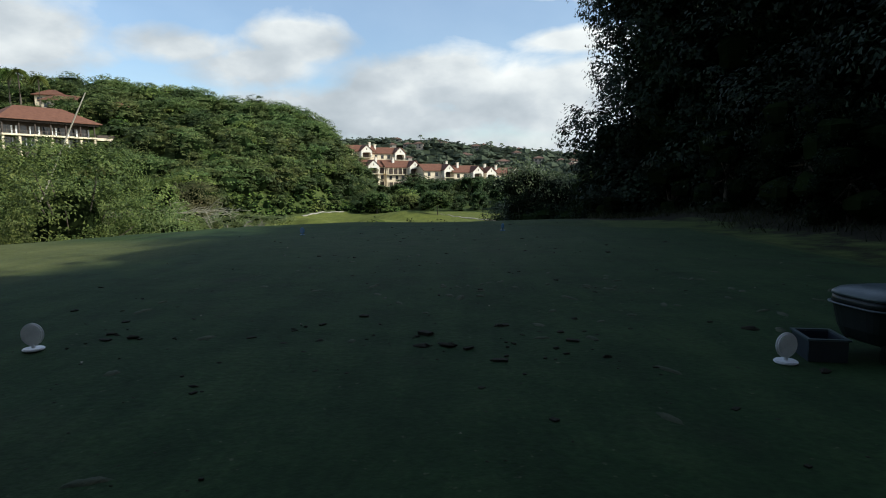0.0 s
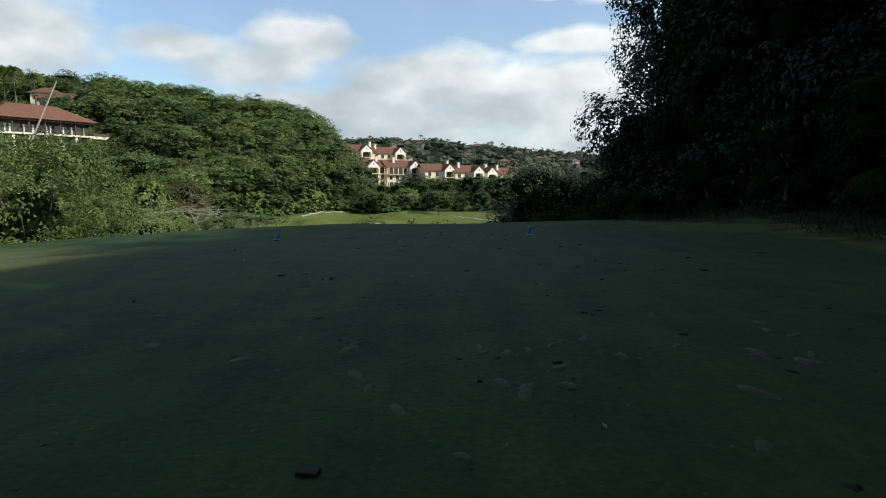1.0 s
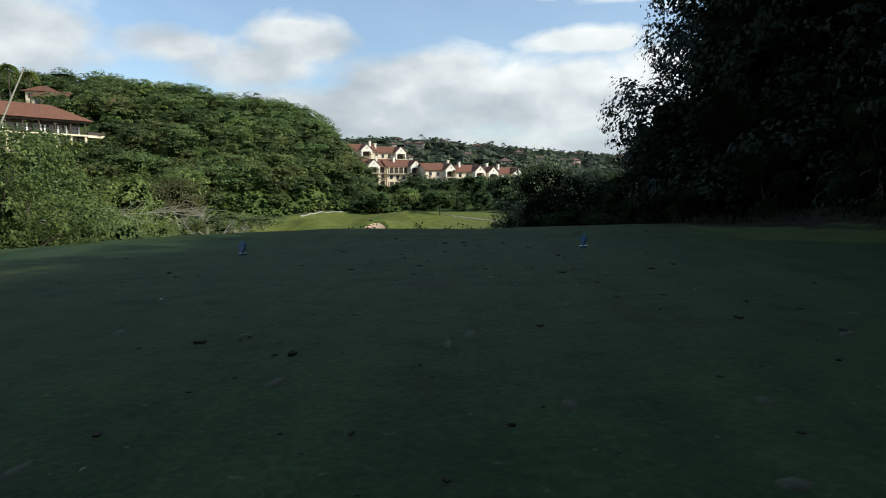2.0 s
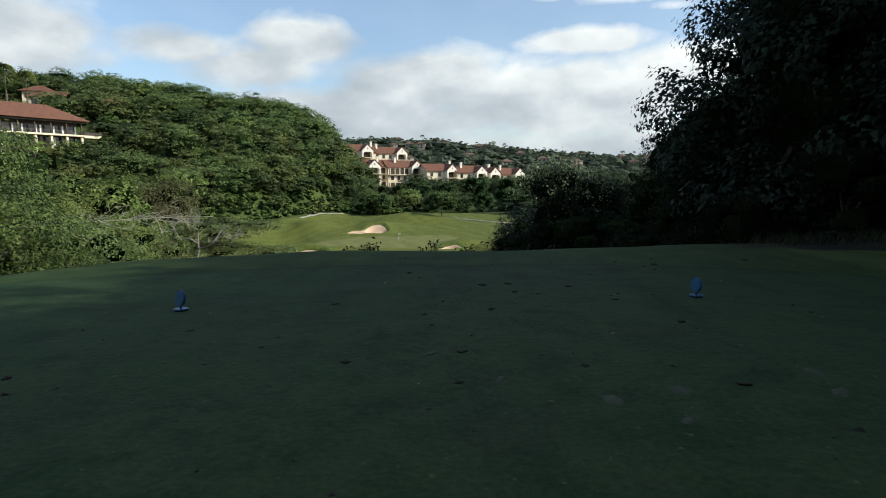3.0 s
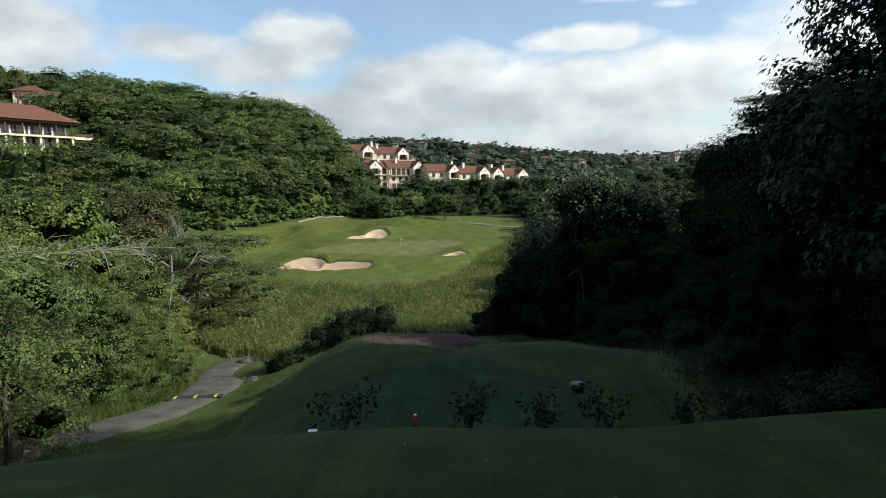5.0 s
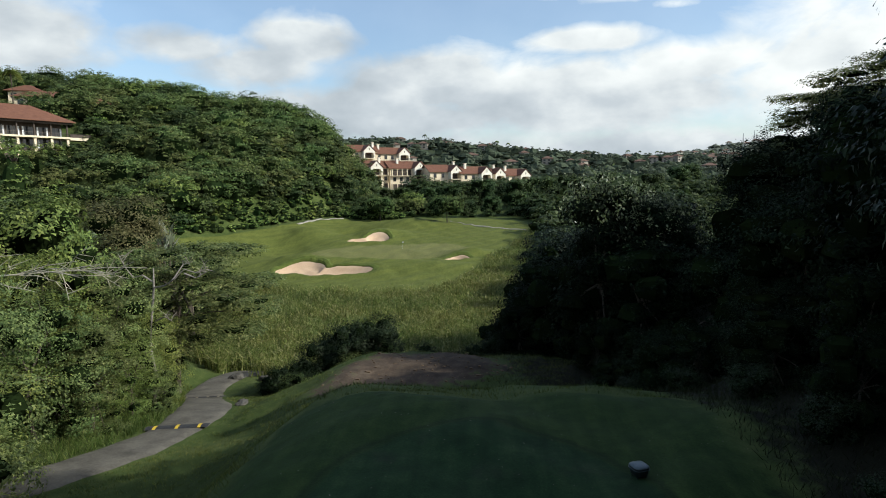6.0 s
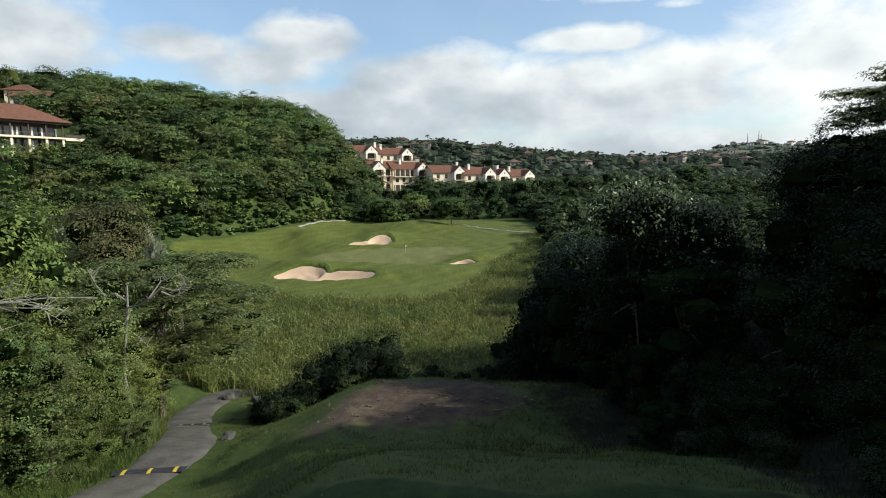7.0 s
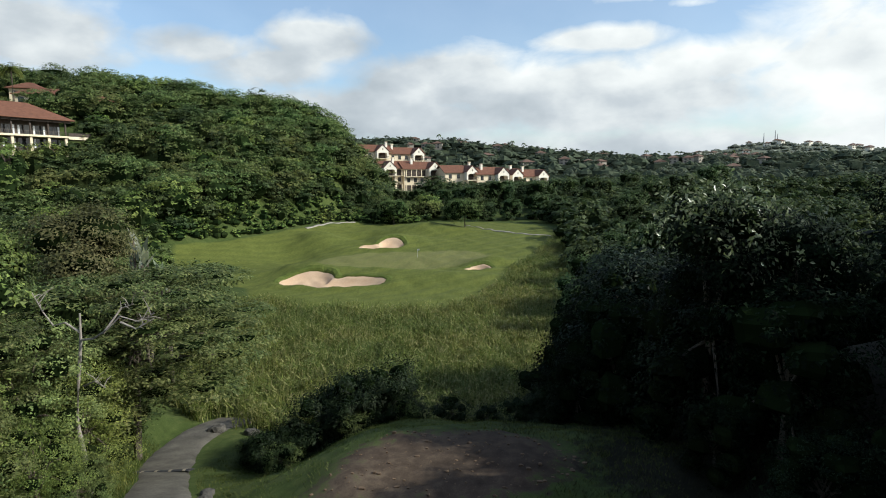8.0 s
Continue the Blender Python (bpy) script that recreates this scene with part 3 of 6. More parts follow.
def cube_sphere(k=4):
    a = np.linspace(-1, 1, k + 1)
    vs, qs, off = [], [], 0
    for ax in range(3):
        for sg in (-1, 1):
            u, v = np.meshgrid(a, a)
            w = np.full_like(u, sg)
            pts = np.stack([u, v, w], -1).reshape(-1, 3)
            pts = np.roll(pts, ax, axis=1)
            vs.append(unit(pts))
            qs.append(grid_quads(k + 1, k + 1) + off)
            off += (k + 1) ** 2
    return np.concatenate(vs), np.concatenate(qs)


BALL, BALL_LOW = cube_sphere(3), cube_sphere(2)


def joined(pieces):
    vs, qs, off = [], [], 0
    for v, q in pieces:
        vs.append(v)
        qs.append(q + off)
        off += len(v)
    return np.concatenate(vs), np.concatenate(qs)


def foliage(rng, blobs, clumps, per, leaf, aspect=0.5, spread=0.3, core=0.66, droop=0.25, flat=0.0, ball=None, three=False, squash=0.6, facing=(0.9, 0.6, 0.25), dome=0.35):
    """Leaves in clumps over the outside of a set of ellipsoids, round lumpy cores."""
    ball = BALL if ball is None else ball
    blobs = np.asarray(blobs, float)
    area = (blobs[:, 3] * blobs[:, 4] + blobs[:, 3] * blobs[:, 5])
    pick = rng.choice(len(blobs), clumps, p=area / area.sum())
    d = unit(rng.normal(size=(clumps, 3)))
    d[:, 2] = np.where(rng.random(clumps) < dome, np.abs(d[:, 2]), d[:, 2])
    bl = blobs[pick]
    c = bl[:, :3] + d * bl[:, 3:6] * rng.uniform(0.8, 1.06, (clumps, 1))
    # leave out clumps buried in another blob
    rel = (c[:, None, :] - blobs[None, :, :3]) / blobs[None, :, 3:6]
    keep = (np.linalg.norm(rel, axis=-1) > 0.72).all(1)
    c, d, bl = c[keep], d[keep], bl[keep]
    big = rng.uniform(0.6, 1.4, len(c))
    o = np.clip(rng.normal(size=(len(c), per, 3)), -1.7, 1.7) * (spread * big)[:, None, None]
    o[..., 2] *= squash
    p = (c[:, None, :] + o).reshape(-1, 3)
    n = unit(d / bl[:, 3:6])
    n = np.repeat(n, per, 0) * facing[0] + unit(o.reshape(-1, 3)) * facing[1] + rng.normal(size=p.shape) * facing[2]
    n[:, 2] += 0.45 + flat
    pieces, cores = [leaf_quads(p, unit(n), leaf, aspect, rng, droop, three)], len(blobs) * len(ball[1]) * (2 if three else 1) if core else 0
    if core:
        for b in blobs:
            v = ball[0] * (1 + 0.16 * np.sin(ball[0] * 5 + b[:3]).sum(1, keepdims=True) / 1.7)
            pieces.append((b[:3] + v * b[3:6] * core, np.concatenate([ball[1][:, :3], ball[1][:, [0, 2, 3]]]) if three else ball[1]))
    return (*joined(pieces), cores)


def limbs(bm, rng, base, top, r, ends, sides=7):
    base, top = Vector(base), Vector(top)
    mid = base.lerp(top, 0.5) + Vector((rng.uniform(-0.2, 0.2), rng.uniform(-0.2, 0.2), 0))
    tube(bm, [base - Vector((0, 0, 0.5)), base + Vector((0, 0, 0.15)), mid, top], [r * 1.5, r * 1.1, r * 0.8, r * 0.55], sides)
    for e in ends:
        e = Vector(e)
        s = mid.lerp(top, rng.uniform(0.2, 0.95))
        m = s.lerp(e, 0.5) + Vector((0, 0, rng.uniform(0.0, 0.35)))
        tube(bm, [s, m, e], [r * 0.45, r * 0.3, r * 0.1], 5)


def make_tree(name, label, seed, tall, wide, low, blobs_n, clumps, per, leaf, leaves, flat=1.0, spread=0.32, trunk_r=0.22, aspect=0.5, flatten=0.0, core=0.64, under=0, heart=0.0):
    """A standing tree: trunk with limbs, and a crown from height low to tall."""
    rng = np.random.default_rng(seed)
    blobs, ends = [], []
    for k in range(blobs_n):
        h = low + (tall - low) * ((k + 0.5) / blobs_n) ** 0.85
        f = (h - low) / (tall - low)
        reach = wide * (0.62 * math.sqrt(max(0.05, 1 - (1.15 * f - 0.3) ** 2)))
        a = k * 2.4 + rng.uniform(-0.5, 0.5)
        rr = wide * rng.uniform(0.36, 0.5)
        q = (math.cos(a) * reach * rng.uniform(0.6, 1.1), math.sin(a) * reach * rng.uniform(0.6, 1.1), min(h, tall - rr * flat * 0.8))
        blobs.append((*q, rr, rr, rr * flat * rng.uniform(0.75, 1.0)))
        ends.append(q)
    ob = thing(name, label, "tree")
    bm = bmesh.new()
    limbs(bm, rng, (0, 0, 0), (0, 0, low + (tall - low) * 0.55), trunk_r, ends)
    part("trunk", bm, BARK, ob)
    v, q, inner = foliage(rng, blobs, clumps, int(per * 1.8), leaf * 0.76, aspect * 1.1, spread, core, flat=flatten, three=True)
    if under:
        # a closer, coarser layer of leaves within
        for shrink, share in ((0.78, 0.65), (0.5, 0.35)):
            deep = np.array(blobs) * [1, 1, 1, shrink, shrink, shrink]
            v2, q2, _ = foliage(rng, deep, int(under * share), 14, leaf * 1.1, 0.72, 0.3, 0, three=True)
            v, q = np.concatenate([v2, v]), np.concatenate([q2, q + len(v2)])
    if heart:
        # shade inside the crown, drawn as one dark lumpy mass round the trunk
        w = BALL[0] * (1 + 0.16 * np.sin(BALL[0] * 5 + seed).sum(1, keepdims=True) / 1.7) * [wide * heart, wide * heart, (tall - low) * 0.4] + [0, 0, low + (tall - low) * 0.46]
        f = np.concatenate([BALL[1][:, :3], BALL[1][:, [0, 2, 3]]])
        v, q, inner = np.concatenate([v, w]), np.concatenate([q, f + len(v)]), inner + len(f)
    part_mesh("crown", mesh_of("crown", v, q, [leaves, CROWN_SHADE], second=inner), ob)
    return ob


def put(ob, x, y, scale=1.0, turn=0.0, sink=0.15, tall=1.0, z=None):
    m = pose(x, y, (high(x, y) if z is None else z) - sink, 0, 0, turn)
    return copy_thing(ob, m @ Matrix.Diagonal((scale, scale, scale * tall, 1)))


def settle(ob, x, y, scale=1.0, turn=0.0, sink=0.15, tall=1.0):
    ob.matrix_basis = pose(x, y, high(x, y) - sink, 0, 0, turn) @ Matrix.Diagonal((scale, scale, scale * tall, 1))


def spread_out(ob, spots, rng, label_by=None):
    """The first spot takes the tree itself, the others its copies."""
    for k, (x, y, s) in enumerate(spots):
        turn, tall = rng.uniform(0, 360), rng.uniform(0.92, 1.1)
        if k == 0:
            settle(ob, x, y, s, turn, tall=tall)
        else:
            put(ob, x, y, s, turn, tall=tall)


def groves():
    rng = np.random.default_rng(5)
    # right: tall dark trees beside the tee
    tall_a = make_tree("tall_tree", "tall dense tree beside the tee, shade put into its leaf colour", 11, 12.0, 5.2, 1.0, 26, 1500, 22, 0.17, LEAF_TALL, 0.9, 0.21, 0.3, 0.72, core=0.3, under=1900, heart=0.34)
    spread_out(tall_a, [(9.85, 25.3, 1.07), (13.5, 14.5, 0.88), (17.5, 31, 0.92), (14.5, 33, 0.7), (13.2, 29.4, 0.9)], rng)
    tall_b = make_tree("tall_tree", "broad tree beside the tee, shade put into its leaf colour", 12, 11.0, 5.0, 0.2, 24, 1000, 22, 0.185, LEAF_TALL, 0.95, 0.22, 0.28, 0.66, core=0.3, under=1250, heart=0.34)
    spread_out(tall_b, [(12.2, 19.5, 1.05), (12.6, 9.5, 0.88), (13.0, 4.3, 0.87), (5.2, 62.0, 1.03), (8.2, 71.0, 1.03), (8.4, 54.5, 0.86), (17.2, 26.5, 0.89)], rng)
    # trees out of view, added to block sky and sun from the tee
    wood = make_tree("tall_tree", "unseen tall tree added round the tee to shade it", 17, 11.5, 5.2, 0.6, 16, 170, 16, 0.5, LEAF_DARK, 0.95, 0.4, 0.3, 0.6, core=0.8)
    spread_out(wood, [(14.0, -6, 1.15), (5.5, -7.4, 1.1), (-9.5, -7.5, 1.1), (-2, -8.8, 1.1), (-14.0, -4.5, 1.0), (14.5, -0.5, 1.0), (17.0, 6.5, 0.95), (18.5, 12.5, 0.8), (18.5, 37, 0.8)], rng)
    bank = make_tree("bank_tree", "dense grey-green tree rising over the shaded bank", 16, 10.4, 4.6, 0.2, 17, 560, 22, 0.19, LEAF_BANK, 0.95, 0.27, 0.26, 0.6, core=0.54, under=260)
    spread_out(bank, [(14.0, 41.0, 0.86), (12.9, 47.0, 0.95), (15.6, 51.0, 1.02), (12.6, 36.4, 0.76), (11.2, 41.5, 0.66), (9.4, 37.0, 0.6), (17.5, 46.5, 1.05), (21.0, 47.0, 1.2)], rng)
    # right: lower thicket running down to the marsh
    bush_a = make_tree("thicket_tree", "rounded thicket tree on the bank, shade put into its leaf colour", 13, 7.2, 3.5, 0.0, 14, 250, 17, 0.24, LEAF_DARK, 0.9, 0.32, 0.16, under=60)
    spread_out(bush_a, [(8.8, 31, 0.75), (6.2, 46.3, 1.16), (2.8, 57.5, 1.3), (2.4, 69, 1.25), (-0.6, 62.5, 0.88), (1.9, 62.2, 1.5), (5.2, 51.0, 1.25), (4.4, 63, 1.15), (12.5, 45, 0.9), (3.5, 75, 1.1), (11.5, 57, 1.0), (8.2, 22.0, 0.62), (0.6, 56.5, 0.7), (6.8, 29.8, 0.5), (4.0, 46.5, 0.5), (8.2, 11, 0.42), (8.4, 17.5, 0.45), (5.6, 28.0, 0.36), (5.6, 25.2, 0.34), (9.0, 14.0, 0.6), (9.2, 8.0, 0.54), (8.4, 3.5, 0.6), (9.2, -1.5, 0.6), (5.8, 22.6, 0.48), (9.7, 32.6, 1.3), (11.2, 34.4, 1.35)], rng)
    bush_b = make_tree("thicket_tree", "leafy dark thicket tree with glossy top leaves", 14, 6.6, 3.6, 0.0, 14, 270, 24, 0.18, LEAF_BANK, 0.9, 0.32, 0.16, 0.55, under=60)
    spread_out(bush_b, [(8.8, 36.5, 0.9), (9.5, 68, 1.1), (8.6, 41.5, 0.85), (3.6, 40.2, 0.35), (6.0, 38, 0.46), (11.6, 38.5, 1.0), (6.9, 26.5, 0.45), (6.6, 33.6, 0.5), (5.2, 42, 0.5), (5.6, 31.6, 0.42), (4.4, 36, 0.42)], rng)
    pale = make_tree("pale_leaved_tree", "thicket tree, leaf colour shade-dark below and sunlit-pale on top", 15, 6.9, 1.9, 1.0, 13, 320, 22, 0.14, LEAF_DARK, 0.7, 0.28, 0.14, 0.6, under=80)
    # bright sunlit tips, made as a paler set of leaves over the crown
    p = rng.normal(size=(120, 3)) * [0.95, 0.95, 0.22] + [0, 0, 6.85]
    p[:, 2] -= 0.22 * (p[:, 0] ** 2 + p[:, 1] ** 2)
    p = np.repeat(p, 10, 0) + rng.normal(size=(120 * 10, 3)) * [0.12, 0.12, 0.24]
    v, q = leaf_quads(p, unit(rng.normal(size=p.shape) * 0.7 + [0.6, -0.25, 0.6]), 0.15, 0.5, rng)
    part_mesh("young_leaves", mesh_of("young_leaves", v, q, [LEAF_SUNLIT]), pale, "glossy top leaves, sunlight put into their pale colour")
    spread_out(pale, [(4.8, 49.2, 1.36), (7.6, 48.2, 0.8), (6.6, 52.5, 0.9)], rng)
    # left: bright sunlit thicket below the tee, finely leaved beside the path
    fine = dict(clumps=430, per=28, core=0.32, leaf=0.12, flat=0.9, spread=0.2, trunk_r=0.15, aspect=0.62, under=230)
    coarse = dict(clumps=220, per=19, core=0.52, leaf=0.24, flat=0.9, spread=0.34, trunk_r=0.15, aspect=0.6, under=60)
    kinds = (("bright green", 21, 8.0, 3.4, LEAF_FRESH, [(-21.5, 27.5, 1.15), (-21.2, 36.2, 1.05), (-23.4, 43.2, 0.9), (-20.4, 44.6, 0.46), (-22.6, 50.2, 0.66)],
              [(-26.5, 33, 1.14), (-27, 47.5, 1.05), (-33, 41, 0.95), (-36, 60, 1.05), (-24.6, 53.2, 0.62)]),
             ("olive green", 22, 8.2, 3.3, LEAF_OLIVE, [(-22.0, 31.6, 1.2), (-14.9, 31.5, 0.86), (-21.0, 42.4, 0.6), (-23.2, 47.4, 0.78), (-23.3, 29.4, 1.1)],
              [(-25.5, 24, 0.98), (-27.8, 39.5, 0.92), (-36, 50, 0.92), (-43, 66, 1.1), (-28.5, 60, 0.7)]),
             ("mid-green spreading", 23, 7.4, 3.8, LEAF_HILL, [(-21.8, 40.2, 0.95), (-24.6, 28.4, 1.5), (-23.4, 52.4, 0.42), (-20.8, 47.6, 0.3), (-19.8, 45.9, 0.38)],
              [(-32, 47, 1.15), (-44, 56, 1.2), (-39, 73, 0.8), (-50, 84, 0.9), (-27.0, 53, 0.95), (-34, 57, 0.9), (-27.0, 58.6, 0.6)]))
    for tint, seed, tall, wide, leaves, close, behind in kinds:
        for spots, grain_of, where in ((close, fine, "beside the cart path"), (behind, coarse, "behind the cart path")):
            tree = make_tree("thicket_tree", "sunlit %s tree in the thicket %s" % (tint, where), seed, tall, wide, 0.0, 15, leaves=leaves, **grain_of)
            spread_out(tree, [(x - float(path_bend(y)), y, k) for x, y, k in spots], rng)
    close = make_tree("thicket_tree", "leafy grey-green tree rising from below the edge of the tee", 25, 10.6, 4.3, 0.2, 22, 1000, 26, 0.125, LEAF_NEAR, 0.85, 0.2, 0.16, 0.62, core=0, under=620, heart=0.3)
    spread_out(close, [(-16.4, 22.6, 1.0), (-18.6, 27.2, 0.86), (-25.0, 20.4, 1.0)], rng)
    russet = make_tree("russet_tree", "olive and russet tinged tree behind the flat-topped tree", 24, 9.0, 2.7, 0.6, 14, 420, 34, 0.17, LEAF_RUST, 0.9, 0.34, 0.16)
    spread_out(russet, [(-31.2, 62.5, 1.5)], rng)
    # flat-topped trees in layers, over the bend of the path
    rngu = np.random.default_rng(31)
    flat_tree = thing("flat_topped_tree", "flat-topped tree with layered feathery dark green foliage", "tree")
    blobs = []
    for level, (top, reach, n) in enumerate(((10.2, 4.8, 13), (8.5, 5.8, 16), (6.7, 6.0, 13), (5.0, 4.4, 7))):
        for k in range(n):
            a, r = k * 2.4 + level, reach * math.sqrt((k + 0.5) / n)
            blobs.append((r * math.cos(a) + 1.0, r * math.sin(a), top - 0.03 * r * r + rngu.uniform(-0.3, 0.3), 1.65, 1.65, 0.36))
    bm = bmesh.new()
    limbs(bm, rngu, (0, 0, 0), (0.7, 0, 8.2), 0.2, [b[:3] for b in blobs[::3]])
    part("trunk", bm, BARK, flat_tree)
    v, q, inner = foliage(rngu, blobs, 2300, 20, 0.185, 0.52, 0.27, 0.36, 0.05, 1.0, three=True, squash=0.3)
    part_mesh("crown", mesh_of("crown", v, q, [LEAF_FLAT, CROWN_SHADE], second=inner), flat_tree)
    settle(flat_tree, -24.6, 57.0, 1.08, 0)
    put(flat_tree, -24.8, 45.8, 0.6, 140)
    tagged(put(flat_tree, 21.0, 48.2, 0.84, 200, z=-1.0), "dark feathery flat-topped tree rising over the shaded bank")
    tagged(put(flat_tree, 18.6, 50.2, 0.62, 80, z=0.4), "dark feathery flat-topped tree rising over the shaded bank")
    tagged(put(flat_tree, 20.2, 46.2, 0.78, 310, z=-2.0), "dark feathery flat-topped tree rising over the shaded bank")
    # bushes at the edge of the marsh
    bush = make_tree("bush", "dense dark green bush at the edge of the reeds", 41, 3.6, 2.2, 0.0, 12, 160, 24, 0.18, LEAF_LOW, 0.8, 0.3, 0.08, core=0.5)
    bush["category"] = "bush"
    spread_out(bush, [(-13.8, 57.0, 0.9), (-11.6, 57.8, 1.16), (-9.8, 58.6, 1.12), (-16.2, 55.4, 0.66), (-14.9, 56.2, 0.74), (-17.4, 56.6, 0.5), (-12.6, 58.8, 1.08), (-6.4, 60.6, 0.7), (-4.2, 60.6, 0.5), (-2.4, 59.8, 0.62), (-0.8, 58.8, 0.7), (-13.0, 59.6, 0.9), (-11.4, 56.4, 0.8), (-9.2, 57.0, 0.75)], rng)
    shrub = make_tree("shrub", "low pale green shrub beside the bank", 42, 1.6, 1.1, 0.0, 7, 110, 24, 0.1, LEAF_OLIVE, 0.9, 0.16, 0.04)
    shrub["category"] = "shrub"
    # the same low shrub with leaves coloured for the shade on the right
    low = make_tree("shrub", "low green shrub at the foot of the trees, shade put into its leaf colour", 43, 1.4, 1.1, 0.0, 7, 110, 20, 0.1, LEAF_LOW, 0.9, 0.16, 0.04)
    low["category"] = "shrub"
    spread_out(low, [(4.0, 22.2, 0.7), (4.4, 25.0, 0.8), (4.8, 27.6, 0.9), (4.6, 30.5, 0.9), (4.0, 33.5, 0.8), (5.4, 23.6, 1.0), (3.2, 36.5, 0.8), (2.6, 40, 0.8)], rng)
    spread_out(shrub, [(-14.6, 53.6, 1.0), (-11.2, 55.6, 0.9), (-8.6, 56.6, 0.8), (-20.2, 46.5, 0.8), (-22.4, 50.2, 0.7), (-21.4, 37.5, 0.5)] + [(float(path_x(y)) - d, y, k) for y, d, k in ((51.0, 3.2, 0.8), (53.0, 3.4, 1.0), (55.0, 3.3, 0.9), (47.5, 3.0, 0.6))], rng)


groves()


def woods(name, label, seed, spots, leaf, leaves, n, lobes=5, shape=0.34, per=11, inside=None):
    """Woods of many trees that nobody could count, as one mesh: each tree a spread of shallow domes over an inside
    coloured dark as shade.
    """
    rng = np.random.default_rng(seed)
    outer, inner = [], []
    for x, y, r, tall in spots:
        flat = shape * rng.uniform(0.8, 1.35)
        z = high(x, y)
        blobs = [(x, y, z + tall - r * flat, r * 0.66, r * 0.66, r * flat)]
        turn = rng.uniform(0, 6.28)
        for k in range(lobes):
            a = turn + k * 6.283 / lobes + rng.uniform(-0.4, 0.4)
            q, w = r * rng.uniform(0.45, 0.78), r * rng.uniform(0.32, 0.52)
            blobs.append((x + q * math.cos(a), y + q * math.sin(a), z + tall - r * flat * rng.uniform(1.0, 2.3), w, w, w * flat * 1.5))
        blobs.append((x, y, z + tall * 0.36, r * 0.78, r * 0.78, tall * 0.34))
        v, q, _ = foliage(rng, blobs, max(int(n * r), 4), per, leaf * (0.75 + 0.06 * r), 0.62, 0.1 + r * 0.075, 0, 0.1, 0.25, three=True, squash=0.4, facing=(0.95, 0.45, 0.3), dome=0.75)
        outer.append((v, q))
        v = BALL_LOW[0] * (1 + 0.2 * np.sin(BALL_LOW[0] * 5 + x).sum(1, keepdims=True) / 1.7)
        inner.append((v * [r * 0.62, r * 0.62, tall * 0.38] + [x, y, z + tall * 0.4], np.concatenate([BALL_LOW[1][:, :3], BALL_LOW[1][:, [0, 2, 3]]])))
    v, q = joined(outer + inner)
    me = mesh_of(name, v, q, [leaves, inside or (CROWN_SHADE if leaves is LEAF_DARK else WOOD_SHADE)], second=sum(len(k[1]) for k in inner))
    return tagged(new(name, me), label, "trees", kind="stuff")


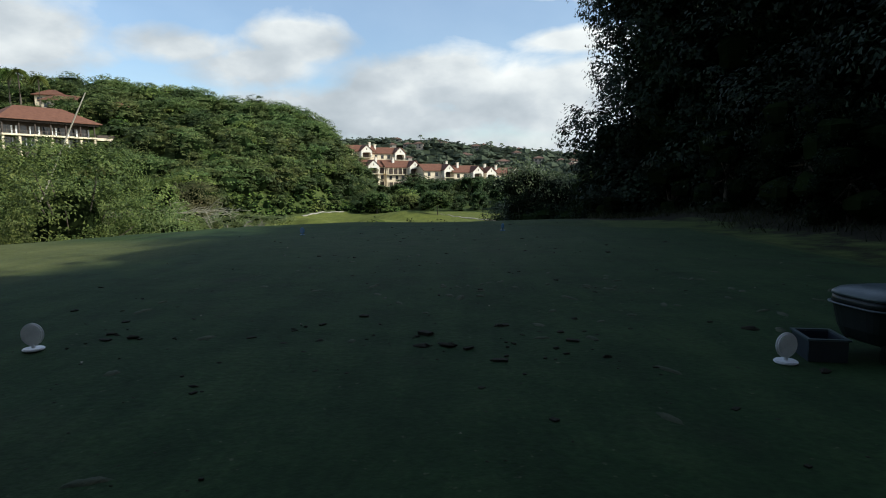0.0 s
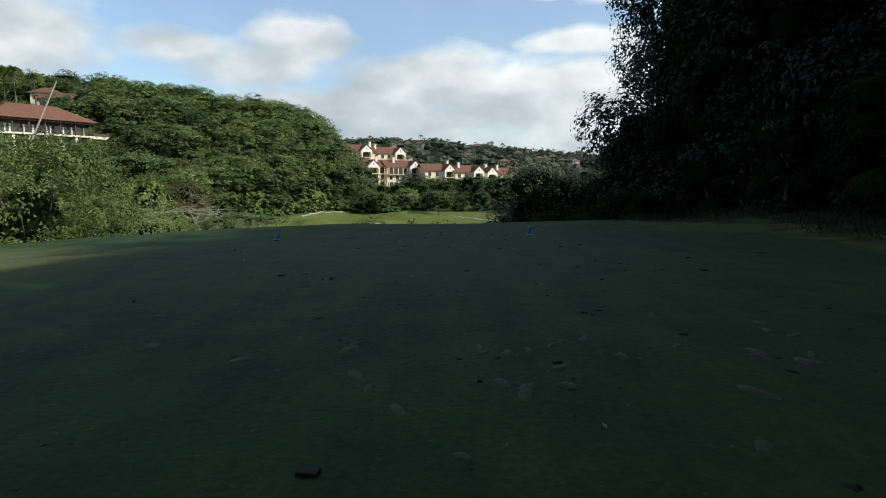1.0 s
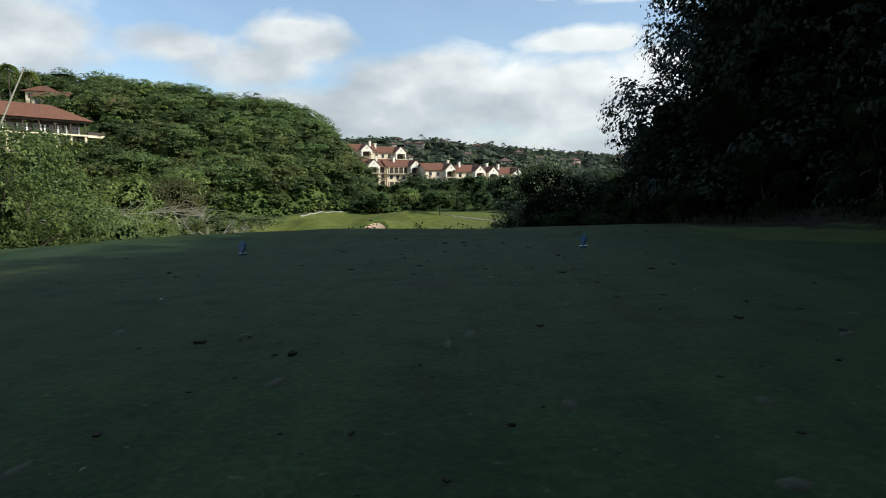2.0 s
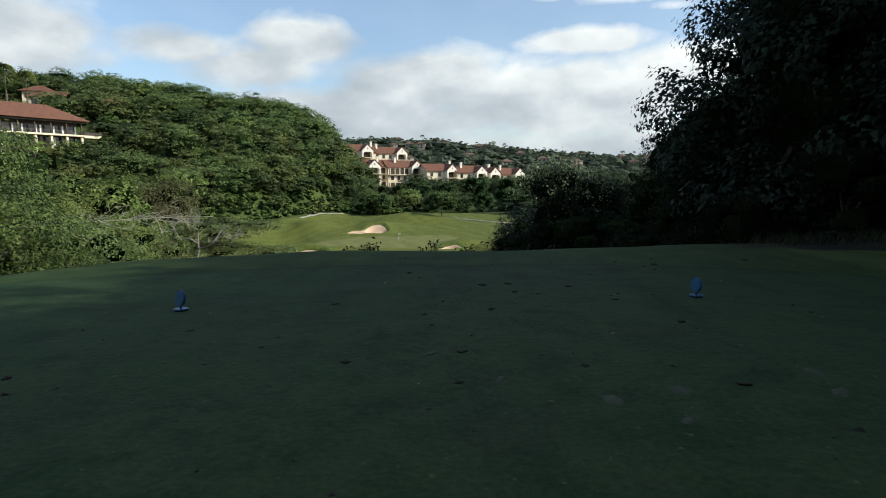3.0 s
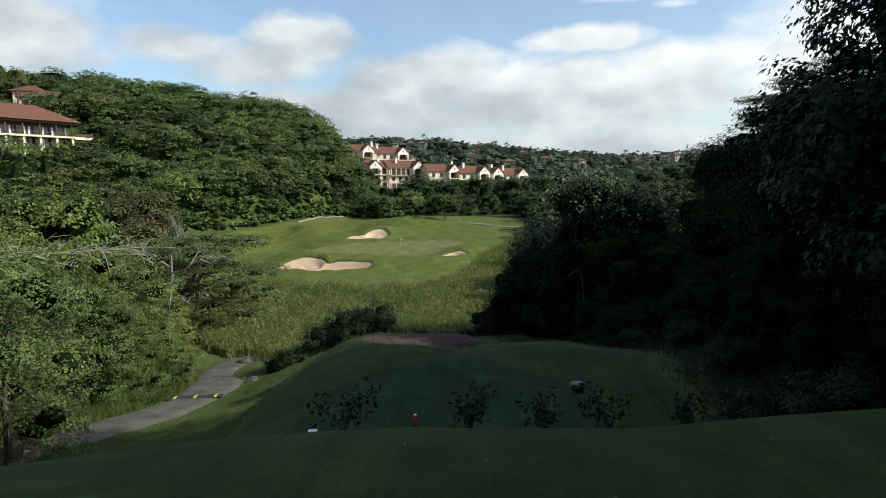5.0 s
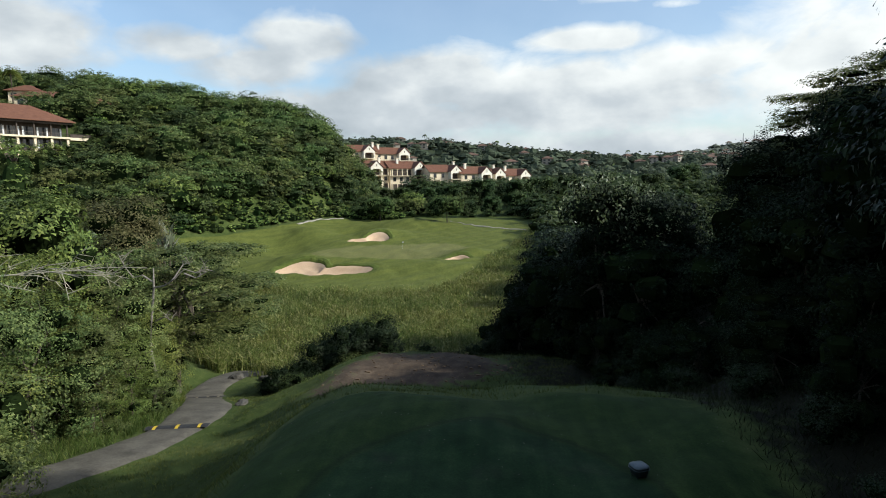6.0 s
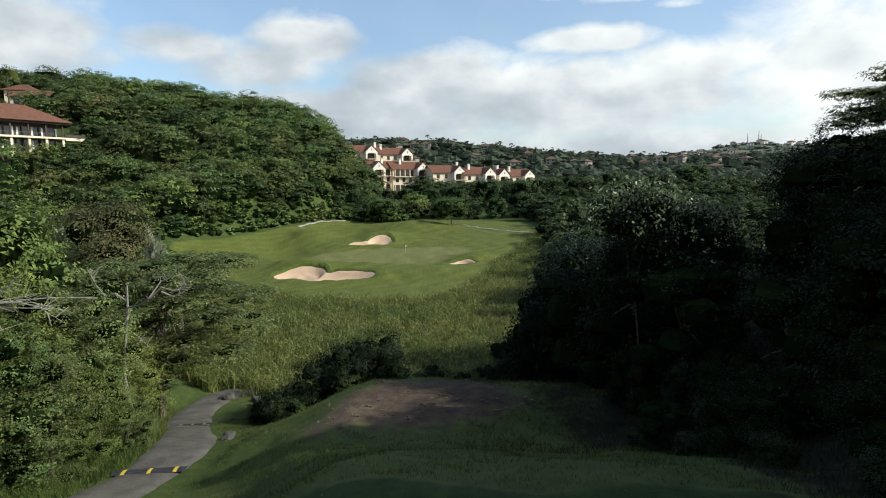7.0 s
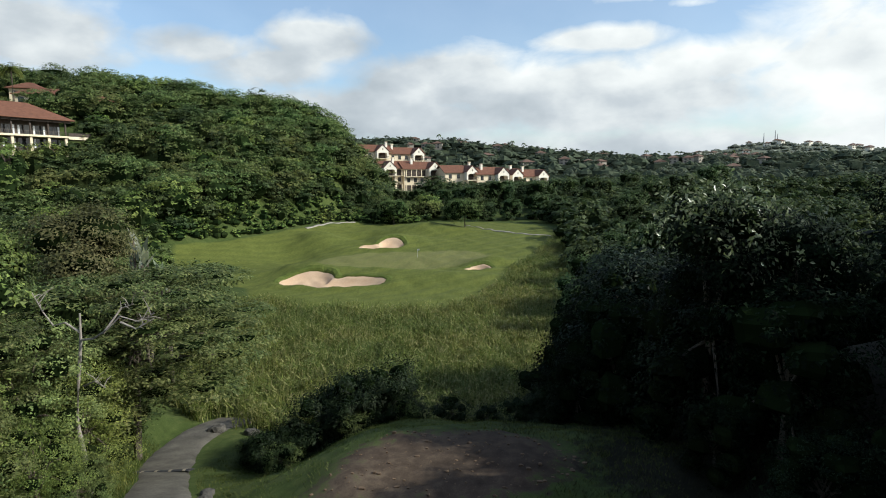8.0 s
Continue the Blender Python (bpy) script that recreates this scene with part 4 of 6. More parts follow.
def hill_woods():
    rng = np.random.default_rng(77)
    near, hill, scrub = [], [], []
    for cx in np.arange(-235, -20, 5.3):
        for cy in np.arange(60, 268, 5.3):
            x, y = cx + rng.uniform(-2.4, 2.4), cy + rng.uniform(-2.4, 2.4)
            f = float(fields(np.array(x), np.array(y))["fairway"])
            edge_x = -35 - 0.25 * (y - 70)
            if f < 3 or x < -0.89 * (y - 22) - 8 or y > (264 if x > -72 else 240) or (y < 118 and x > edge_x) or (y > 212 and x > -40 - 0.3 * max(0, y - 235)):
                continue
            if abs(x + 119) < 8 and 150 < y < 176:
                continue
            r = (2.2 + 4.0 * rng.random() ** 1.4) * (0.55 if f < 7 else 1.0)
            tall = r * rng.uniform(1.0, 1.5) + 0.6
            if -0.95 < (x + 3) / (y - 20) < -0.63 and y < 168:
                tall = min(tall, 2.6 + 0.078 * (y - 20) - high(x, y))   # nothing stands before the house
                r = min(r, tall * 0.8)
                if tall < 1.0:
                    continue
            if -160 < x < -130 and 172 < y < 198:
                tall = min(tall, 3.2)
            if -152 < x < -132 and 194 < y < 206:
                continue
            (near if y < 112 else hill).append((x, y, r, tall))
    for k in range(9):
        x, y = -120.5 + 1.5 * k + 4.5 * 0.88, 143 + 2.7 * k - 4.5 * 0.47
        hill.append((x, y, 2.7, 12.0 - high(x, y) + rng.uniform(-1.2, 1.0)))
    for x, y, r in ((-105.5, 139, 4.4), (-100.5, 136, 3.6)):
        hill.append((x, y, r, 13.6 - 0.9 * (x + 105.5) / 5 * 2 - high(x, y)))
    for x, y, r, tall in ((-141, 224, 6.5, 9.5), (-134, 222, 6.0, 9.0), (-126, 226, 6.0, 8.0), (-118, 228, 6.5, 8.0), (-108, 228, 6.0, 7.0)):
        hill.append((x, y, r, tall))
    side_wood = []
    for cx in np.arange(14, 230, 6.0):
        for cy in np.arange(92, 275, 6.0):
            x, y = cx + rng.uniform(-2.2, 2.2), cy + rng.uniform(-2.2, 2.2)
            if x > 0.55 * y or float(fields(np.array(x), np.array(y))["fairway"]) < 4 or (y > 238 and x < 40):
                continue
            r = rng.uniform(3.0, 5.0)
            side_wood.append((x, y, r, r * rng.uniform(1.2, 1.7)))
    woods("valley_forest", "dark green forest filling the valley floor", 75, side_wood, 0.9, LEAF_DEEP, 5.5, 3)
    # hidden rows of trees, added only to stop the sun
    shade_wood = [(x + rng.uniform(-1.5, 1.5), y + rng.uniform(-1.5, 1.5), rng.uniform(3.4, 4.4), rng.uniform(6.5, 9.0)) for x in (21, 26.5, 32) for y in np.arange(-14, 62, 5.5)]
    woods("shade_wood", "unseen wood added behind the trees to keep the tee in shade", 74, shade_wood, 0.7, LEAF_DARK, 26)
    # more hidden trees, set behind the thicket as a sun block
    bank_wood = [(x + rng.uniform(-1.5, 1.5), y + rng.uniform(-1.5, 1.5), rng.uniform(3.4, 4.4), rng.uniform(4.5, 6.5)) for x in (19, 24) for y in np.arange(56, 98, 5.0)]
    woods("shade_wood", "hidden wood added on the bank to keep the thicket in shade", 73, bank_wood, 0.36, LEAF_DARK, 40, 6)
    for k in range(3600):
        x, y = rng.uniform(-80, -25), rng.uniform(112, 215)
        f = float(fields(np.array(x), np.array(y))["fairway"])
        if 1.2 < f < 14 and y > 118:
            r = rng.uniform(0.6, 1.7)
            scrub.append((x, y, r, r * rng.uniform(0.9, 1.5)))
    woods("valley_thicket", "dense mixed green thicket below the hillside", 76, near, 0.4, LEAF_HILL, 60)
    flank = np.random.default_rng(71)
    for k in range(130):
        y = flank.uniform(150, 238)
        x = float(toe_x(y)) - flank.uniform(1.5, 24)
        if float(fields(np.array(x), np.array(y))["fairway"]) > 7:
            r = flank.uniform(2.6, 4.6)
            hill.append((x, y, r, r * flank.uniform(0.9, 1.3)))
    kinds = rng.random(len(hill))
    for lo, hi, seed, label, leaves in ((0.0, 0.4, 78, "dense sunlit forest covering the hillside above the fairway", LEAF_HILL), (0.4, 0.62, 81, "pale olive trees scattered through the hillside forest", LEAF_OLIVE),
                                        (0.62, 0.9, 82, "darker evergreen trees scattered through the hillside forest", LEAF_DEEP), (0.9, 1.0, 84, "bright green trees scattered through the hillside forest", LEAF_FRESH)):
        woods("hill_forest", label, seed, [h for h, k in zip(hill, kinds) if lo <= k < hi], 0.52, leaves, 22)
    broad = []
    for k in range(60):
        y = rng.uniform(135, 228)
        x = float(toe_x(y)) - rng.uniform(6, 100)
        if x < -0.86 * (y - 22) or (x < -92 and y < 185) or float(fields(np.array(x), np.array(y))["fairway"]) < 9:
            continue
        broad.append((x, y, rng.uniform(5.0, 7.0), rng.uniform(6.5, 8.5)))
    woods("hill_forest", "broad flat-crowned trees standing over the hillside forest", 83, broad, 0.46, LEAF_HILL, 36, 8, 0.24)
    woods("scrub", "low scrub and rank growth round the edge of the fairway", 80, scrub, 0.5, LEAF_FRESH, 4, 1)
    spots = []
    for k in range(1500):
        y = rng.uniform(368, 760) if k % 3 else rng.uniform(700, 1250)
        x = rng.uniform(-0.3, 0.62) * y
        if fields(np.array(x), np.array(y))["fairway"] < 4 or (y > 850 and x > 230):
            continue
        r = rng.uniform(3.5, 7)
        spots.append((x, y, r * (1 + y / 900), r * rng.uniform(1.1, 1.7)))
    hazed = []
    for k in range(300):
        x, y, r = rng.uniform(240, 820), rng.uniform(940, 1150), rng.uniform(3, 6)
        hazed.append((x, y, r * 2, r * rng.uniform(0.7, 1.1)))
    woods("far_forest", "scrub on the distant hill with the masts, haze put into its pale colour", 86, hazed, 2.2, LEAF_HAZED, 0.8, 1, inside=LEAF_HAZED)
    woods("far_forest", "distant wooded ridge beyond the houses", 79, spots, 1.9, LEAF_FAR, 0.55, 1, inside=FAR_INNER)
    village = []
    for cx in np.arange(-95, 75, 7.5):
        for cy in np.arange(250, 352, 8.0):
            x, y = cx + rng.uniform(-2.5, 2.5), cy + rng.uniform(-2.5, 2.5)
            front = 331 + 0.85 * np.clip(x + 58, 0, 14) + 0.35 * np.clip(x + 30, 0, 60)
            if y > front - 9 or float(fields(np.array(x), np.array(y))["fairway"]) < 4:
                continue
            village.append((x, y, rng.uniform(4.2, 6.8), min(rng.uniform(2.8, 4.6) + 4.2 * float(step(-30, 5, x)), max(2.2 + 2.0 * float(step(-30, 0, x)), (front - y) * 0.14))))
            if x > -33 and y > front - 34:
                village[-1] = (x, y, village[-1][2], max(village[-1][3], 4.6 - 0.05 * (x + 33) - rng.uniform(0, 1.0) - high(x, y)))
    for x, y, r, top in ((-35.5, 325.5, 4.6, 6.2), (-31.0, 326.0, 4.4, 6.4), (-26.8, 328.5, 3.8, 4.9), (-39.5, 323.5, 4.0, 3.6)):
        village.append((x, y, r, top - high(x, y)))
    for k in range(16):
        village.append((rng.uniform(-84, -44), rng.uniform(345, 352), rng.uniform(2.5, 3.5), rng.uniform(4, 6)))
    woods("village_wood", "dark green trees filling the valley below the townhouses", 85, village, 0.75, LEAF_DEEP, 10, 6)
    # trees round the back of the green and below the houses
    green_tree = make_tree("fairway_tree", "round dark green tree standing behind the green", 51, 6.2, 4.2, 0.3, 13, 170, 11, 0.44, LEAF_DEEP, 0.85, 0.4, 0.16)
    spots = [(-35.0, 196, 0.85), (-15.6, 201, 1.0), (-6, 200, 1.05), (-5, 208, 1.3), (2, 203, 1.2), (9, 206, 1.3),
             (-22.5, 209, 1.3), (-16, 206, 1.2), (-33, 212, 1.2), (-26, 216, 1.3), (-19, 222, 1.3), (-9, 220, 1.4), (0, 224, 1.5), (11, 220, 1.4), (18, 212, 1.3), (26, 220, 1.5), (-40, 222, 1.1), (20, 232, 1.5), (32, 236, 1.5),
             (14, 190, 1.1), (22, 196, 1.2), (8, 240, 1.2), (-22, 234, 1.25), (-14, 236, 1.3), (-6, 238, 1.25), (2, 241, 1.3), (-29, 228, 1.2), (-37, 231, 1.15), (-44, 233, 1.2), (14, 246, 1.3), (20, 250, 1.3), (-17, 240, 1.1), (-9, 242, 1.2), (-3, 243, 1.15), (7, 247, 1.2), (25, 254, 1.3)]
    spread_out(green_tree, [(x + rng.uniform(-1.5, 1.5), y, s * (1 if k < 3 else rng.uniform(0.75, 1.2) * (0.78 if y > 198 and -48 < x < -13 else 1.08))) for k, (x, y, s) in enumerate(spots)], rng)
    lone = make_tree("fairway_tree", "round-crowned green tree standing alone at the edge of the fairway", 53, 7.3, 4.9, 2.6, 18, 620, 9, 0.3, LEAF_HILL, 0.8, 0.34, 0.16)
    spread_out(lone, [(-10.6, 175.5, 1.0), (-31.0, 187.5, 0.92)], np.random.default_rng(54))
    side = make_tree("valley_tree", "dark valley tree beside the marsh", 52, 7.0, 3.8, 0.3, 11, 180, 11, 0.44, LEAF_DEEP, 0.85, 0.42, 0.16)
    spots = [(6, 92, 0.9), (9, 104, 1.0), (11, 118, 1.0), (17, 130, 1.1), (22, 145, 1.1), (27, 160, 1.2), (16, 98, 1.3), (30, 178, 1.3), (36, 196, 1.3), (38, 150, 1.4), (26, 115, 1.5), (46, 215, 1.4), (44, 175, 1.5), (60, 230, 1.6), (75, 250, 1.7), (50, 260, 1.6), (34, 258, 1.6), (90, 280, 1.8)]
    spread_out(side, spots, rng)


hill_woods()


def blades(name, label, category, seed, x, y, tall, wide, material, lean=0.3):
    """A stand of upright pointed blades."""
    rng = np.random.default_rng(seed)
    n = len(x)
    z = height(x, y)
    a = rng.uniform(0, 2 * np.pi, n)
    h = tall * rng.uniform(0.6, 1.2, n) * (1 + 0.12 * waves(x, y, 0.45) + 0.15 * waves(y, x, 1.9))
    dx, dy = np.cos(a), np.sin(a)
    w = wide * rng.uniform(0.7, 1.3, n)
    la, ll = rng.uniform(0, 2 * np.pi, n), lean * h * rng.uniform(0.2, 1, n)
    lx, ly = np.cos(la) * ll, np.sin(la) * ll
    base = np.stack([x, y, z - 0.05], -1)
    side = np.stack([dx * w, dy * w, 0 * w], -1) * 0.5
    top = base + np.stack([lx, ly, h], -1)
    v = np.stack([base - side, base + side, top], 1).reshape(-1, 3)
    q = np.arange(n * 3).reshape(-1, 3)
    return tagged(new(name, mesh_of(name, v, q, [material])), label, category, kind="stuff")


def marsh():
    rng = np.random.default_rng(61)
    n = 42000
    x, y = rng.uniform(-54, 22, n), rng.uniform(60, 165, n)
    s = -33 - 0.25 * (y - 70) + 2 * np.sin(y * 0.5)
    f = fields(x, y)
    near_edge = 63.5 + 1.5 * np.sin(x * 0.35) + 0.01 * (x + 10) ** 2
    keep = (f["fairway"] > 0.5) & (f["fairway"] < 46) & ((y < 106) | (x > -8)) & (x > s) & (y > near_edge) & ((np.abs(x - path_x(y)) > 1.8) | (y > 66)) & (x < 4 + 0.13 * (y - 60))
    tufts = np.stack([x, y], -1)[keep]
    rows = np.repeat(np.arange(len(tufts)), 10)
    spot = tufts[rows] + rng.normal(size=(len(rows), 2)) * 0.22
    size = (rng.uniform(0.55, 1.25, len(tufts)) * (1 - 0.35 * (tufts[:, 1] > 106)))[rows]
    base = np.c_[spot, height(spot[:, 0], spot[:, 1]) + 1.55 * size * rng.uniform(0.25, 1.0, len(rows))]
    a, rise = rng.uniform(0, 2 * np.pi, len(rows)), rng.uniform(-0.1, 1.0, len(rows))
    way = unit(np.c_[np.cos(a), np.sin(a), rise])
    across = np.c_[-np.sin(a), np.cos(a), np.zeros(len(a))] * (0.06 * rng.uniform(0.6, 1.3, len(a)))[:, None]
    tip = base + way * rng.uniform(0.3, 0.75, len(a))[:, None]
    leaves = np.stack([base - across, base + across, tip], 1).reshape(-1, 3)
    stem = np.c_[spot[::3], height(spot[::3, 0], spot[::3, 1])]
    up = stem + np.c_[rng.normal(size=(len(stem), 2)) * 0.25, 1.7 * size[::3]]
    off = np.c_[np.cos(a[::3]), np.sin(a[::3]), np.zeros(len(stem))] * 0.04
    stems = np.stack([stem - off, stem + off, up], 1).reshape(-1, 3)
    v, q = joined([(leaves, np.arange(len(leaves)).reshape(-1, 3)), (stems, np.arange(len(stems)).reshape(-1, 3))])
    tagged(new("reeds", mesh_of("reeds", v, q, [REED])), "tall green and straw-coloured reeds filling the marsh", "reeds", kind="stuff")
    # rough grass on the banks beside the path and the lower tee
    n = 270000
    x, y = rng.uniform(-20, 5, n), rng.uniform(14, 62, n)
    f = fields(x, y)
    keep = (f["collar"] > 0.2) & (f["soil"] > 0.6 * rng.random(n)) & (np.abs(x - path_x(y)) > 1.75)
    keep &= waves(x, y, 2.1) + waves(y, x, 4.7) + 0.8 * rng.normal(size=n) > -0.2
    keep &= ~((y < 20) & (x > -8)) & ~((x > 2.6) & (y < 48))
    blades("rough_grass", "uncut green grass on the bank beside the path", "grass", 63, x[keep], y[keep], 0.15, 0.022, GRASS, 1.0)
    n = 9000
    x, y = rng.uniform(-4.2, -1.7, n), rng.uniform(30, 60, n)
    x = x * (0.75 + 0.25 * rng.random(n)) + path_x(y)
    blades("verge_grass", "tall sunlit grass along the edge of the cart path", "grass", 65, x, y, 0.42, 0.035, GRASS, 0.9)
    # growth under the right-hand trees, in the grass colour dimmed for shade
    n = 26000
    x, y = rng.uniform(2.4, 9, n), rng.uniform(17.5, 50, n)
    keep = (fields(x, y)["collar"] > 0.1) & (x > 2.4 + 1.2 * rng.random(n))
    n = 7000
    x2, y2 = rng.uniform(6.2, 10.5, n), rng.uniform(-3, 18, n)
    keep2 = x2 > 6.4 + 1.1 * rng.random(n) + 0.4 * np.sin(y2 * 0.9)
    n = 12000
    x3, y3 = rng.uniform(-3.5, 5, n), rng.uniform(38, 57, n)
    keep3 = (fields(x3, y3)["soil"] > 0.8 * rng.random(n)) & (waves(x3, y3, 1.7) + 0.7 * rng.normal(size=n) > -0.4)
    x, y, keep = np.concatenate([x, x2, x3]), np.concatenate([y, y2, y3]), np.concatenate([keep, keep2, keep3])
    blades("ferns", "ferns and rank growth at the foot of the trees, shade put into their colour", "ferns", 64, x[keep], y[keep], 0.25, 0.022, GRASS_DIM, 1.1)


marsh()


def cart_path():
    ys = np.arange(-20, 66.1, 0.5)
    verts, n = [], 9
    for y in ys:
        half = 1.58 + 0.12 * math.sin(y * 0.7)
        for k in range(n):
            u = -1 + 2 * k / (n - 1)
            x = float(path_x(y)) + u * (half + 0.1 * math.sin(y * 2.3 + 2 * u) * math.sin(y * 0.9 + u))
            z = float(path_z(y)) + 0.03 - 0.03 * u * u
            if k in (0, n - 1):
                z -= 0.14
            verts.append((x, y, z))
    me = mesh_of("cart_path", verts, grid_quads(n, len(ys)), [CONCRETE], True)
    tagged(new("cart_path", me), "worn grey-brown concrete cart path running down to the marsh", "path", kind="structure")


cart_path()


def far_path(points, half, label, paving=PALE_PATH):
    """A narrow path laid along the back of the fairway."""
    t = np.linspace(0, len(points) - 1, 40)
    xs, ys = (np.interp(t, range(len(points)), [p[k] for p in points]) for k in (0, 1))
    dx, dy = np.gradient(xs), np.gradient(ys)
    ln = np.hypot(dx, dy)
    verts = []
    for k in range(len(t)):
        for u in (-1, -0.9, 0, 0.9, 1):
            x, y = xs[k] - dy[k] / ln[k] * half * u, ys[k] + dx[k] / ln[k] * half * u
            verts.append((x, y, high(x, y) + (0.12 if abs(u) < 1 else -0.1)))
    me = mesh_of("cart_path", verts, grid_quads(5, len(t)), [paving], True)
    tagged(new("cart_path", me), label, "path", kind="structure")


far_path([(-50, 168.5), (-46.5, 178), (-41.5, 185.5)], 0.35, "pale concrete cart path curving behind the green")
far_path([(-10.5, 184), (-6, 176), (0, 170.5), (6, 167), (12, 165)], 0.3, "narrow worn cart path crossing the fairway", PALE_PATH)


def bunker(kind, label):
    cx, cy, _ = BUNKERS[kind]
    if kind == "long":
        cx, cy = cx - 1.6, cy - 0.6
    spokes, rings, verts = 72, 10, [(cx, cy, high(cx, cy) + 0.04)]
    bm = bmesh.new()
    grid, edge_at = [], []
    for k in range(spokes):
        a = 2 * math.pi * k / spokes
        lo, hi = 0.0, 14.0
        for _ in range(24):
            mid = (lo + hi) / 2
            if bunker_field(kind, np.array(cx + mid * math.cos(a)), np.array(cy + mid * math.sin(a))) < 0:
                lo = mid
            else:
                hi = mid
        edge_at.append(lo)
        row = []
        for j in range(1, rings + 1):
            r = lo * j / rings
            px, py = cx + r * math.cos(a), cy + r * math.sin(a)
            row.append(bm.verts.new((px, py, high(px, py) + (0.3 if j < rings - 1 else 0.24 if j < rings else 0.0))))
        grid.append(row)
    c = bm.verts.new((cx, cy, high(cx, cy) + 0.3))
    for k in range(spokes):
        a, b = grid[k], grid[(k + 1) % spokes]
        bm.faces.new((c, a[0], b[0]))
        for j in range(rings - 1):
            bm.faces.new((a[j], a[j + 1], b[j + 1], b[j]))
    for f in bm.faces:
        f.smooth = True
    ob = part("sand_bunker", bm, SAND, None)
    tagged(ob, label, "bunker", kind="structure")
    bm, rows = bmesh.new(), []
    for k in range(spokes):
        a = 2 * math.pi * k / spokes
        r = edge_at[k]
        up = {"long": 0.34, "back": 0.14, "small": 0.14}[kind] * max(0.0, math.sin(a) + 0.1) ** 0.6 * (0.85 + 0.15 * math.sin(k * 1.7))
        if up <= 0:
            rows.append(None)
            continue
        row = []
        for d, z in ((-0.25, -0.1), (-0.1, up * 0.7), (0.1, up), (0.7, up * 0.8), (2.0, -0.1)):
            px, py = cx + (r + d) * math.cos(a), cy + (r + d) * math.sin(a)
            row.append(bm.verts.new((px, py, high(px, py) + z)))
        rows.append(row)
    for a, b in zip(rows, rows[1:] + rows[:1]):
        if a and b:
            for j in range(4):
                bm.faces.new((a[j], a[j + 1], b[j + 1], b[j]))
    bmesh.ops.recalc_face_normals(bm, faces=bm.faces[:])
    part("grass_lip", bm, LIP, ob, "dark grass lip")


bunker("long", "long kidney-shaped bunker of pale sand with a grass lip")
bunker("back", "curved sand bunker behind the putting green")
bunker("small", "small sand bunker beside the putting green")

# ---- houses ----


def gable_roof(bm, x0, y0, x1, y1, z0, h, along_x=True, over=0.5, thick=0.22):
    """A pitched roof slab with overhanging eaves."""
    x0, y0, x1, y1 = x0 - over, y0 - over, x1 + over, y1 + over
    if along_x:
        ym = (y0 + y1) / 2
        lo = [(x0, y0, z0), (x1, y0, z0), (x1, y1, z0), (x0, y1, z0)]
        ri = [(x0, ym, z0 + h), (x1, ym, z0 + h)]
        faces = [(0, 1, 5, 4), (2, 3, 4, 5)]
    else:
        xm = (x0 + x1) / 2
        lo = [(x0, y0, z0), (x1, y0, z0), (x1, y1, z0), (x0, y1, z0)]
        ri = [(xm, y0, z0 + h), (xm, y1, z0 + h)]
        faces = [(0, 4, 5, 3), (1, 2, 5, 4)]
    vs = [bm.verts.new(p) for p in lo + ri]
    made = [bm.faces.new([vs[k] for k in f]) for f in faces]
    r = bmesh.ops.extrude_face_region(bm, geom=made)
    bmesh.ops.translate(bm, vec=(0, 0, thick), verts=[g for g in r["geom"] if isinstance(g, bmesh.types.BMVert)])


def hip_roof(bm, x0, y0, x1, y1, z0, h, over=0.8, thick=0.2):
    x0, y0, x1, y1 = x0 - over, y0 - over, x1 + over, y1 + over
    w, d = x1 - x0, y1 - y0
    m = min(w, d) / 2
    a, b = ((x0 + m, (y0 + y1) / 2), (x1 - m, (y0 + y1) / 2)) if w > d else (((x0 + x1) / 2, y0 + m), ((x0 + x1) / 2, y1 - m))
    vs = [bm.verts.new(p) for p in [(x0, y0, z0), (x1, y0, z0), (x1, y1, z0), (x0, y1, z0), (*a, z0 + h), (*b, z0 + h)]]
    fs = [(0, 1, 5, 4), (1, 2, 5), (2, 3, 4, 5), (3, 0, 4)] if w > d else [(0, 1, 4), (1, 2, 5, 4), (2, 3, 5), (3, 0, 4, 5)]
    made = [bm.faces.new([vs[k] for k in f]) for f in fs]
    r = bmesh.ops.extrude_face_region(bm, geom=made)
    bmesh.ops.translate(bm, vec=(0, 0, thick), verts=[g for g in r["geom"] if isinstance(g, bmesh.types.BMVert)])


def window(parent, x, y, z, w, h, face="y", name="window"):
    """A framed window standing a little out of the wall that faces -y (or +x)."""
    if face == "y":
        fr = boxed((x - w / 2 - 0.08, y - 0.06, z - 0.08, x + w / 2 + 0.08, y + 0.05, z + h + 0.08))
        pn = boxed((x - w / 2, y - 0.09, z, x - 0.04, y - 0.03, z + h), (x + 0.04, y - 0.09, z, x + w / 2, y - 0.03, z + h))
    else:
        fr = boxed((x - 0.05, y - w / 2 - 0.08, z - 0.08, x + 0.06, y + w / 2 + 0.08, z + h + 0.08))
        pn = boxed((x + 0.03, y - w / 2, z, x + 0.09, y - 0.04, z + h), (x + 0.03, y + 0.04, z, x + 0.09, y + w / 2, z + h))
    wd = part(name, fr, FRAME, parent)
    part("pane", pn, GLASS, wd)
    return wd


